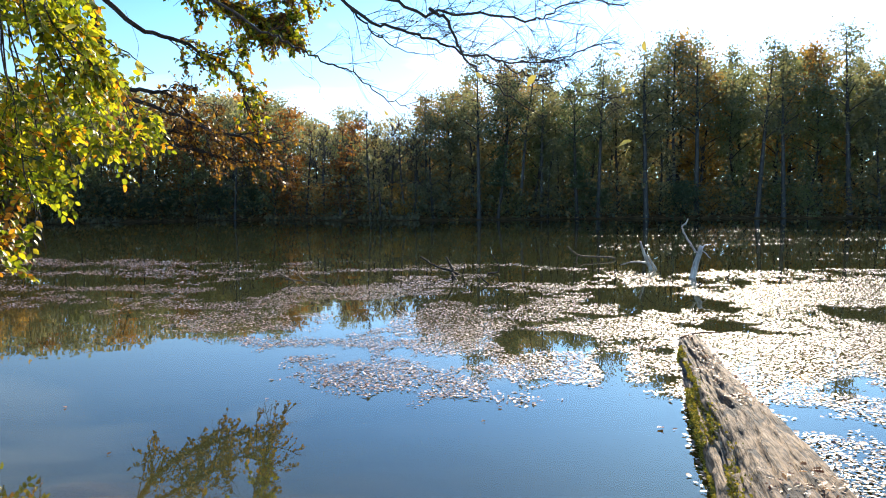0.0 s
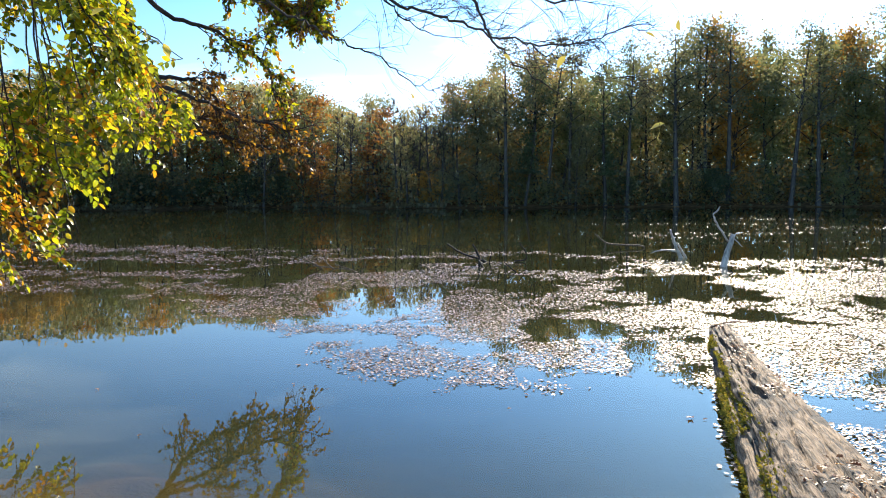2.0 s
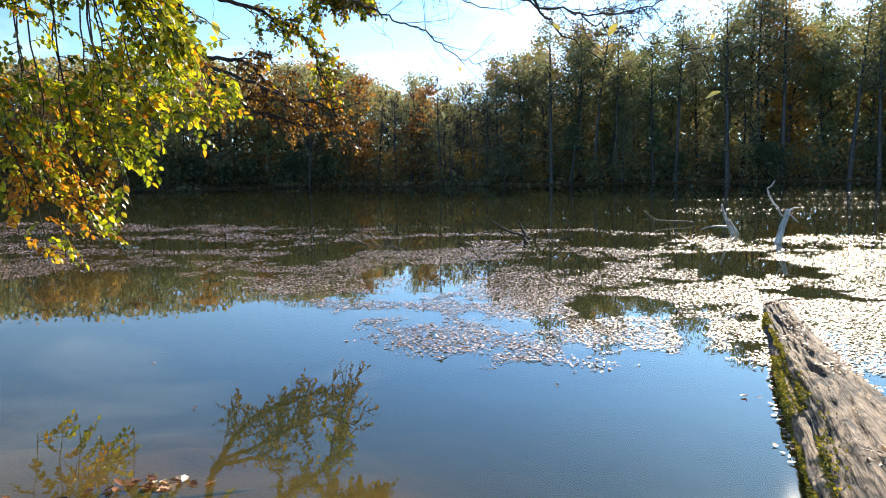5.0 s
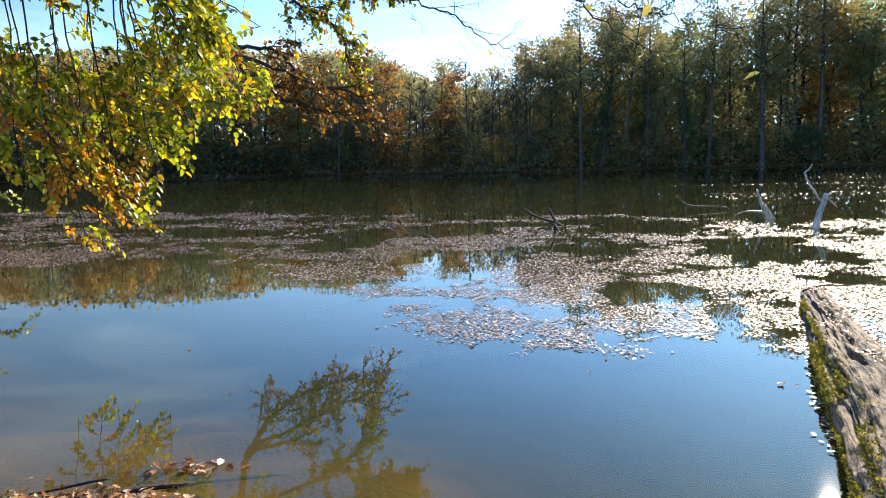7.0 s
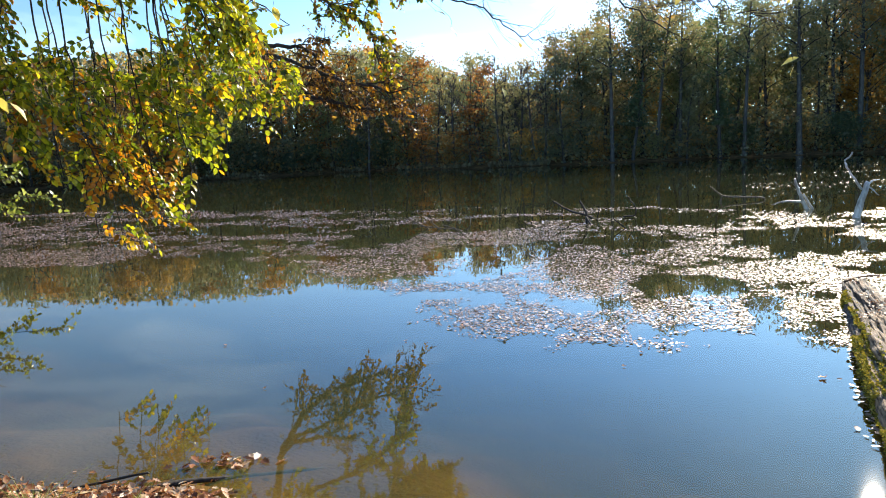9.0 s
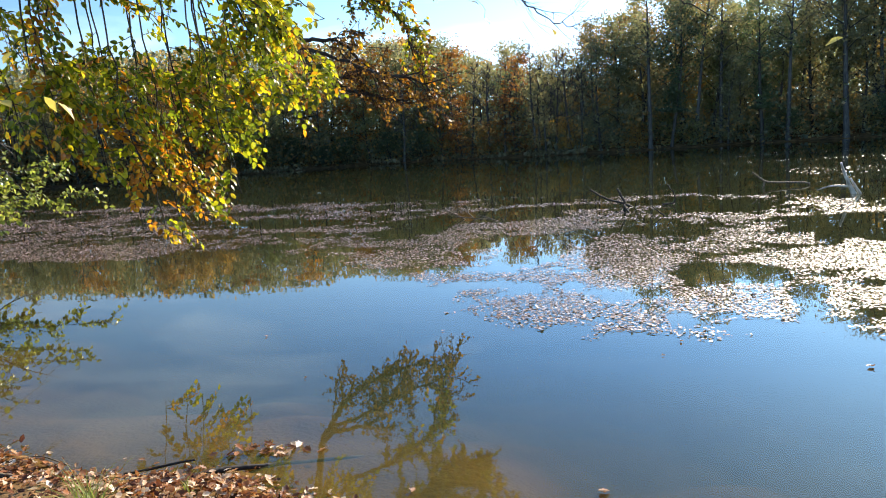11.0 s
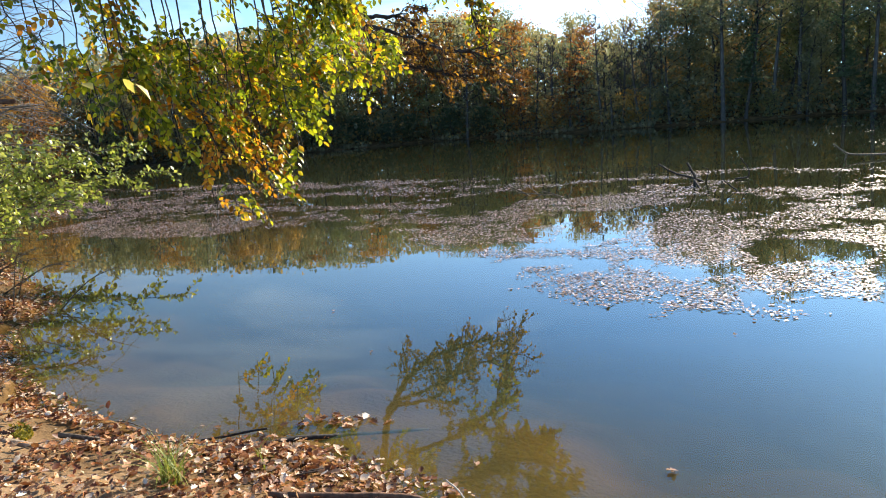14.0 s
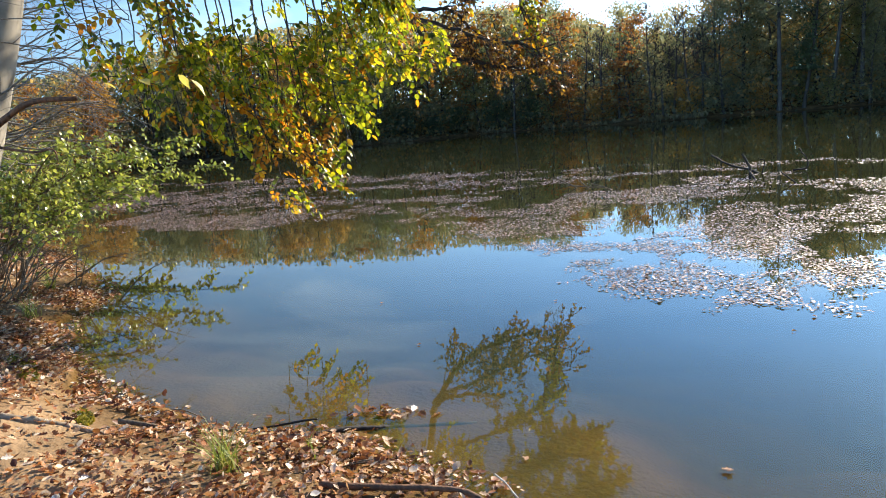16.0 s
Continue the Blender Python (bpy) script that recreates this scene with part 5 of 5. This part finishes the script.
# bare branches across the sky
bare = [
    ([trunk_line[36], spot(34, 40, 6.5), spot(22, 20, 6), spot(15.8, 14.8, 5.6), spot(12.8, 13.3, 5.5), spot(10.2, 12.0, 5.5), spot(7.5, 10.9, 5.5), spot(4.8, 9.0, 5.5), spot(2.7, 8.1, 5.5)], 0.05, 0.006, 6),
    ([trunk_line[38], spot(30, 44, 6), spot(14, 24, 5.4), spot(7.4, 16, 5), spot(4.2, 14.6, 5), spot(1.0, 13.6, 5), spot(-2.2, 12.5, 5), spot(-6.4, 11.7, 5), spot(-10, 12.0, 5), spot(-13, 13, 5)], 0.06, 0.006, 14),
    ([trunk_line[38], spot(24, 46, 6), spot(9, 22, 5.2), spot(2.8, 16.1, 5), spot(-0.8, 15.7, 5), spot(-5.4, 15.1, 5), spot(-8.2, 15.1, 5), spot(-11, 16, 5), spot(-15, 15.8, 5)], 0.06, 0.006, 14),
    ([spot(1.0, 15.9, 5), spot(-0.4, 14.9, 5), spot(-1.8, 12.3, 5), spot(-3.6, 10.5, 5), spot(-6.8, 8.2, 5)], 0.02, 0.005, 5),
    ([spot(7.4, 16, 5), spot(6, 14.6, 4.9), spot(4.7, 13.4, 4.9), spot(2.2, 12.6, 4.9)], 0.012, 0.004, 4),
    ([spot(-4.2, 12.0, 5), spot(-6.5, 11.0, 4.8), spot(-8.2, 10.4, 4.7), spot(-10.4, 9.4, 4.7), spot(-13.1, 8.7, 4.7)], 0.009, 0.003, 8),
]
bare_twigs = []
for n_l, (pts, r0, r1, cnt) in enumerate(bare):
    c = curve_through(pts, 6)
    c[1:-1] += rb_.normal(0, 0.012, (len(c) - 2, 3))
    m = len(c)
    rad = np.interp(np.linspace(0, 1, m), [0, 0.3, 1], [r0, r0 * 0.21, r1 * 0.6]) if n_l < 3 else np.linspace(r0, r1, m) * 0.7
    part("bare_branch", tubes_mesh("bare_branch", [(c, rad)], TWIG, 8), beech, "thin bare branch")
    tail = c[int(m * (0.35 if n_l < 3 else 0.05)):]
    st, _ = side_twigs(tail, cnt * 2, 0.42, 0.0, 2, rb_, 0.03, 0.0032, (0.45, 0, 0.12))
    bare_twigs += st
part("twigs", tubes_mesh("twigs", bare_twigs, TWIG, 4), beech, "fine bare twigs", "stuff")

# last yellow leaves hanging near the path
yellow = [(-15.3, 5.5, 0.13), (-15.0, 4.9, 0.09), (10.0, 9.5, 0.10), (4.8, 8.3, 0.11), (4.5, 7.4, 0.11), (2.0, 7.0, 0.07), (6.1, 4.8, 0.09), (5.9, 5.3, 0.07), (-2.7, 11.2, 0.09), (-7.7, 10.9, 0.13), (-8.9, 10.6, 0.10),
          (-13.7, 12.3, 0.10), (-16.1, 13.1, 0.11), (-14.6, 9.7, 0.07), (16.7, 13.1, 0.1), (23.6, 11.4, 0.13), (11.1, 10.8, 0.09), (45.2, 4.8, 0.14), (41.8, 4.6, 0.16), (42.6, 5.0, 0.13), (47.7, 4.7, 0.10), (44.1, 8.0, 0.12), (43.4, 6.1, 0.13), (27.5, 13.5, 0.13)]
lm = None
for b, e, s in yellow:
    p = spot(b, e, 3.6)
    if lm is None:
        lm = leaves_mesh("leaf", [(0, 0, 0)], [(0, 1, 0)], [(0, 0, 1)], [1.0], YELLOW, LEAF_OVAL)
    ob = part("leaf", lm, beech)
    ob.matrix_basis = pose(*p, rng.uniform(-70, -10), rng.uniform(-40, 40), rng.uniform(0, 360)) @ Matrix.Diagonal((s * 0.5, s * 0.62, s * 0.62, 1))
thread = []
for b, e, s in yellow:
    p = spot(b, e, 3.6)
    q = p + np.array([rng.uniform(-0.12, 0.05), rng.uniform(-0.05, 0.05), rng.uniform(0.06, 0.14)])
    thread.append((curve_through([p, (p + q) / 2 + rng.normal(0, 0.02, 3), q + np.array([-0.05, 0, 0.1])], 3), 0.001))
part("twigs", tubes_mesh("twigs", thread, TWIG, 3), beech, "hair-thin twigs holding single leaves", "stuff")

# ---- hazel bush leaning over the water from the left bank ----
def hazel_bush(label, root, tips, dist, shoots, leaf):
    """Bush of thin stems that lean from a root out over the water."""
    hazel = thing("hazel_bush", label, "bush", "hazel bushes on the bank")
    hs, hl = [], []
    for b, e in tips:
        q = spot(b, e, dist + rb_.uniform(-0.6, 0.6))
        c = curve_through([root + rb_.normal(0, 0.2, 3) * np.array([1, 1, 0]), (root + q) / 2 + np.array([0, 0, 0.35]), q], 6)
        part("stem", tubes_mesh("stem", [(c, np.linspace(0.025, 0.004, len(c)))], DRY, 6), hazel)
        st, ou = side_twigs(c, shoots, 0.75, 0.1, 1, rb_, 0.3, 0.005, (0.25, 0, 0.1))
        hs += st
        hl += ou
    part("side_shoots", tubes_mesh("side_shoots", hs, DRY, 4), hazel, "thin grey-brown shoots", "stuff")
    part("leaves", leaves_mesh("leaves", *leaves_along(hl, 11, leaf, rb_, 0.3, 1.0), HAZEL, LEAF_OVAL), hazel, "small grey-green leaves", "stuff")


hazel_bush("green hazel bush leaning over the water from the bank", np.array([-13.6, 8.9, 0.2]),
           [(40.5, -1.8), (42.5, -0.5), (44.5, -2.4), (46.5, -3.2), (48, 1.2), (51, 1.4), (50.5, -4.6), (53.5, -4.6), (54.5, 0.6), (52, -1.5), (47, -0.6), (44, 0.3), (56, -2), (49.5, -2.4)], 14, 32, 0.10)
hazel_bush("low green hazel shoots hanging over the shallows", np.array([-8.6, 5.9, 0.15]), [(50.5, -1.0), (48.2, -3.4), (52.5, -4.2), (54, -2.0), (51.5, 0.8), (53.5, -5.5)], 9.6, 20, 0.075)

# bare thicket on the left bank
thicket = thing("bare_thicket", "tangle of bare grey twigs on the bank", "bush")
fine_shoots = []
for k in range(12):
    p = np.array([-12.5 + rb_.normal(0, 1.2), 7.6 + rb_.normal(0, 0.7), 0.3])
    q = spot(rb_.uniform(47, 58), rb_.uniform(0, 11), 12 + rb_.uniform(-2, 2))
    c = curve_through([p, (p + q) / 2 + rb_.normal(0, 0.3, 3) + np.array([0, 0, 0.4]), q], 5)
    part("stem", tubes_mesh("stem", [(c, np.linspace(0.009, 0.003, len(c)))], GREY_TWIG, 4), thicket)
    fine_shoots += side_twigs(c, 9, 0.7, 0.0, 1, rb_, 0.3, 0.005, (0.3, 0, 0.1))[0]
for k in range(50):
    b, e = rb_.uniform(53, 58), rb_.uniform(0.5, 12)
    d = rb_.uniform(9, 13)
    c = curve_through([spot(b + 3, e + rb_.normal(0, 0.6), d), spot(b, e, d), spot(b - rb_.uniform(2, 5), e + rb_.normal(0.4, 1.0), d), spot(b - rb_.uniform(6, 9.5), e + rb_.normal(-0.4, 1.2), d)], 5)
    part("stem", tubes_mesh("stem", [(c, np.linspace(0.018, 0.004, len(c)))], GREY_TWIG, 4), thicket)
    fine_shoots += side_twigs(c, 8, 0.7, 0.0, 1, rb_, 0.25, 0.0045, (0.4, 0, -0.1))[0]
part("shoot_tangle", tubes_mesh("shoot_tangle", fine_shoots, GREY_TWIG, 4), thicket, "fine grey side shoots", "stuff")

# broken reddish branch by the trunk
rbch = thing("broken_branch", "reddish broken branch sticking out from the thicket", "branch")
c = curve_through([(-11.2, 6.6, 0.4), spot(58, 0.5, 9), spot(54.9, 2.4, 8.4), spot(52.6, 3.8, 8.2), spot(49.7, 3.9, 8.0)], 6)
part("stem", tubes_mesh("stem", [(c, np.linspace(0.05, 0.022, len(c)) * (1 + 0.1 * wobble(c[:, 0] * 12, c[:, 2] * 12, 2, 86)))], RED_WOOD, 10), rbch)
c2 = curve_through([spot(54.9, 0.9, 8.4), spot(53, 0.4, 8.2), spot(51.8, 0.5, 8.1), spot(51.6, -0.4, 8.1)], 4)
part("side_shoot", tubes_mesh("side_shoot", [(np.vstack([c[8], c2]), np.linspace(0.016, 0.006, len(c2) + 1))], RED_WOOD, 8), rbch)

# ---- bank in front ----
def on_bank(x, y, up=0.0):
    return np.array([x, y, float(ground_height(np.array([x]), np.array([y]))[0]) + up])


lx, ly = rng.uniform(-13, 0.8, 250000), rng.uniform(0.6, 9, 250000)
ld = shore_distance(lx, ly)
dens = np.clip(0.5 + 0.55 * wobble(lx, ly, 2.6, 71), 0.03, 1) * np.clip(1.25 - np.abs(ld - 0.4) / 1.9, np.where(lx < -4.5, 0.5, 0.25), 1)
dens = dens * np.where((lx < -3.2) & (ly < 2.85 - 0.25 * (lx + 3.2)) & (lx > -6), 0.10 + 0.55 * (wobble(lx, ly, 4, 73) > 0.15), 1.0)
dens = np.where(ld < 0, np.clip(0.9 + ld / 0.35, 0, 1) * dens, dens)
ok = (ld > -0.45) & (ld < 2.4) & (rng.uniform(0, 1, len(lx)) < dens * np.where(lx > -7, 1.7, 0.6))
lx, ly, ld = lx[ok], ly[ok], ld[ok]
n = len(lx)
lz = np.maximum(ground_height(lx, ly), 0.0) + np.where(ld < -0.05, 0.006, rng.uniform(0.004, 0.045, n))
tilt = np.where(ld < 0, 0.15, 0.75)
LEAF_CURL = (np.array([(0, 0, 0), (-0.24, 0.2, 0.16), (-0.30, 0.55, 0.22), (-0.04, 1, 0.18), (0.30, 0.6, 0.10), (0.24, 0.22, 0.05), (0, 0.3, 0), (0, 0.65, 0.03)]), LEAF_OVAL[1])
lal = np.stack([rng.normal(size=n), rng.normal(size=n), rng.normal(0, 0.3, n)], -1)
lno = np.stack([rng.normal(0, 1, n) * tilt, rng.normal(0, 1, n) * tilt, np.ones(n)], -1)
lsz = rng.uniform(0.018, 0.056, n)
lpo = np.stack([lx, ly, lz], -1)
kind_of = rng.uniform(0, 1, n)
single = np.where((lx > -3.3) & (lx < -1.2) & (ly > 2.05) & (ly < 2.75))[0][:280]
joined = np.ones(n, dtype=bool)
joined[single] = False
litter = thing("leaf_litter", "dry brown fallen leaves covering the bank", "leaves", kind="stuff",
               me=leaves_mesh("leaf_litter", lpo[joined & (kind_of < 0.6)], lal[joined & (kind_of < 0.6)], lno[joined & (kind_of < 0.6)], lsz[joined & (kind_of < 0.6)], LITTER, LEAF_OAK))
cj = joined & (kind_of >= 0.6)
part("curled_leaves", leaves_mesh("curled_leaves", lpo[cj], lal[cj], lno[cj], lsz[cj], LITTER, LEAF_CURL, rng.uniform(0.6, 1.3, cj.sum())), litter, "small curled beech leaves", "stuff")
pieces = [leaves_mesh("leaf", [(0, 0, 0)], [(0, 1, 0)], [(0, 0, 1)], [1.0], LITTER_PIECE, sh) for sh in (LEAF_OAK, LEAF_CURL)]
for q in single:
    ya = unit(lal[q])
    xa = unit(np.cross(ya, lno[q]))
    za = np.cross(xa, ya)
    ob = part("leaf", pieces[int(kind_of[q] >= 0.6)], litter)
    ob.matrix_basis = Matrix([[*(lsz[q] * np.array([xa[r_], ya[r_], za[r_]])), lpo[q][r_]] for r_ in range(3)] + [[0, 0, 0, 1]])

# small raft of leaves caught in the shallows
rn = 34
rp = np.stack([-1.92 + rng.normal(0, 0.16, rn), 3.42 + rng.normal(0, 0.05, rn), rng.uniform(0.004, 0.02, rn)], -1)
rp[:, 0] += (rp[:, 1] - 3.42) * 0.8
thing("leaf_raft", "small raft of pale dead leaves floating in the shallows", "leaves", kind="stuff",
      me=leaves_mesh("leaf_raft", rp, np.stack([rng.normal(size=rn), rng.normal(size=rn), rng.normal(0, 0.2, rn)], -1), np.stack([rng.normal(0, 0.3, rn), rng.normal(0, 0.3, rn), np.ones(rn)], -1), rng.uniform(0.04, 0.075, rn), LITTER, LEAF_OAK))


def stick(label, pts, r0, r1, mat=DRY):
    c = curve_through([on_bank(x, y, u) for x, y, u in pts], 6)
    c += 0.004 * np.stack([wobble(c[:, 0] * 8, c[:, 1] * 8, 2, 81), wobble(c[:, 0] * 8, c[:, 1] * 8, 2, 82), wobble(c[:, 0] * 8, c[:, 1] * 8, 2, 83)], -1)
    ob = thing("stick", label, "stick", "sticks on the bank", me=tubes_mesh("stick", [(c, 0.7 * np.linspace(r0, r1, len(c)) * (1 + 0.12 * wobble(c[:, 0] * 30, c[:, 1] * 30, 2, 84)))], mat, 8))
    return ob


stick("dry stick lying in the leaf litter", [(-3.35, 2.75, 0.03), (-3.0, 2.80, 0.035), (-2.55, 2.90, 0.03)], 0.022, 0.014)
stick("curved dry branch lying at the water's edge", [(-1.75, 2.38, 0.03), (-1.42, 2.52, 0.04), (-1.14, 2.58, 0.05), (-0.8, 2.42, 0.05)], 0.024, 0.016, RED_WOOD)
stick("thin pale twig leaning on the branch", [(-1.08, 2.78, 0.09), (-0.95, 2.66, 0.07), (-0.78, 2.5, 0.05)], 0.006, 0.005, PALE_WOOD)
stick("half-buried root crossing the sandy bank", [(-4.1, 2.35, -0.02), (-3.75, 2.42, 0.004), (-3.5, 2.55, 0.004), (-3.2, 2.62, -0.03)], 0.035, 0.03, PALE_ROOT)
stick("sunken branch lying under the shallow water", [(-2.4, 2.75, 0.0), (-2.05, 3.1, 0.0), (-1.8, 3.35, 0.0), (-1.5, 3.65, 0.0)], 0.028, 0.016, TWIG)
stick("short dark stick at the waterline", [(-2.62, 3.02, 0.03), (-2.4, 3.12, 0.05), (-2.25, 3.12, 0.08)], 0.012, 0.008, TWIG)
for k in range(14):
    x, y = rng.uniform(-6.5, -0.9), rng.uniform(2.0, 3.4)
    if float(shore_distance(np.array([x]), np.array([y]))[0]) < -0.1:
        continue
    a, ln = rng.uniform(0, 6.28), rng.uniform(0.12, 0.35)
    stick("thin dry twig among fallen leaves", [(x, y, 0.03), (x + math.cos(a) * ln / 2, y + math.sin(a) * ln / 2, 0.05), (x + math.cos(a) * ln, y + math.sin(a) * ln, 0.03)], 0.006, 0.003)


def grass_tuft(label, x, y, count, tall):
    base = on_bank(x, y, -0.01)
    ob = thing("grass_tuft", label, "grass", "grass on the bank")
    vs, qs = [], []
    for k in range(count):
        a, ln, w = rng.uniform(0, 6.28), tall * rng.uniform(0.5, 1.15), rng.uniform(0.003, 0.006)
        out = rng.uniform(0.2, 1.25)
        p0 = base + np.array([rng.normal(0, 0.03), rng.normal(0, 0.03), 0])
        u = np.linspace(0, 1, 6)[:, None]
        d = np.array([math.cos(a), math.sin(a), 0])
        line = p0 + d * out * ln * u ** 1.6 + np.array([0, 0, 1]) * ln * (u - 0.45 * out * u ** 2.5)
        sdv = np.array([-math.sin(a), math.cos(a), 0]) * w
        taper = (1.02 - u)
        b0 = sum(len(v) for v in vs)
        vs.append(np.stack([line - sdv * taper, line + sdv * taper], 1).reshape(-1, 3))
        qs += [(b0 + 2 * q, b0 + 2 * q + 1, b0 + 2 * q + 3, b0 + 2 * q + 2) for q in range(5)]
    part("blades", mesh_np("blades", np.vstack(vs), [np.array(qs)], GRASS), ob, kind="stuff")
    return ob


grass_tuft("tuft of green grass blades on the bank", -2.28, 2.40, 75, 0.30)
grass_tuft("thin grass tuft at the water's edge", -2.05, 2.75, 16, 0.16)
grass_tuft("thin grass on the bank by the thicket", -7.6, 5.6, 60, 0.4)
grass_tuft("pale grass leaning over the waterline", -6.6, 4.6, 40, 0.35)

# moss on the bank
for cx, cy, a, b, cnt in [(-4.75, 3.2, 0.42, 0.12, 1600), (-3.6, 2.72, 0.15, 0.08, 500)]:
    th, rr = rng.uniform(0, 6.28, cnt), np.sqrt(rng.uniform(0, 1, cnt))
    px, py = cx + a * rr * np.cos(th) * 0.85 - b * rr * np.sin(th) * 0.5, cy + a * rr * np.cos(th) * -0.45 + b * rr * np.sin(th)
    pz = np.maximum(ground_height(px, py), 0.01)
    thing("moss_patch", "dark green moss patch on the sandy bank", "moss", kind="stuff",
          me=leaves_mesh("moss_patch", np.stack([px, py, pz], -1), rand_dir(cnt) + np.array([0, 0, 1.0]), rand_dir(cnt), rng.uniform(0.015, 0.035, cnt), MOSS))

# brushwood overhanging the left waterline
brush = thing("dry_brush", "dry bent twigs and leaves overhanging the waterline", "brush")
for k in range(40):
    p = on_bank(-7.9 + rb_.normal(0, 0.5), 5.2 + rb_.normal(0, 0.4), 0.0)
    q = p + np.array([rb_.uniform(0.1, 0.9), rb_.uniform(-0.2, 0.7), rb_.uniform(0.1, 0.8)])
    c = curve_through([p, (p + q) / 2 + np.array([0, 0, rb_.uniform(0.05, 0.3)]), q], 4)
    part("stem", tubes_mesh("stem", [(c, np.linspace(0.009, 0.003, len(c)))] + side_twigs(c, 4, 0.3, 0.2, 1, rb_, 0.3, 0.003, (0.2, 0, 0))[0], DRY, 4), brush)

# leaves caught on the log
lp, ln_ = [], []
for _ in range(2600):
    pick = rng.uniform()
    u, a = (rng.normal(0.5, 0.09), rng.normal(2.15, 0.2)) if pick < 0.4 else (rng.normal(0.42, 0.12), rng.normal(1.0, 0.3)) if pick < 0.65 else (rng.uniform(0.2, 0.98), rng.normal(1.7, 0.6))
    u = min(max(u, 0.1), 0.98)
    if wobble(np.array(u * 30.0), np.array(a * 2.0), 1.2, 33) < 0.05:
        continue
    q = surf[int(u * (R_ - 1)), int(a / (2 * math.pi) * S_) % S_]
    lp.append(q + np.array([0, 0, 0.012])), ln_.append([math.cos(a) * 0.5 + rng.normal(0, 0.25), rng.normal(0, 0.25), 1])
lp = np.array(lp)
n = len(lp)
thing("leaves_on_log", "dry brown leaves caught on the log", "leaves", kind="stuff",
      me=leaves_mesh("leaves_on_log", lp, np.stack([rng.normal(size=n), rng.normal(size=n), rng.normal(0, 0.2, n)], -1), np.array(ln_), rng.uniform(0.012, 0.045, n), LITTER, LEAF_OAK))
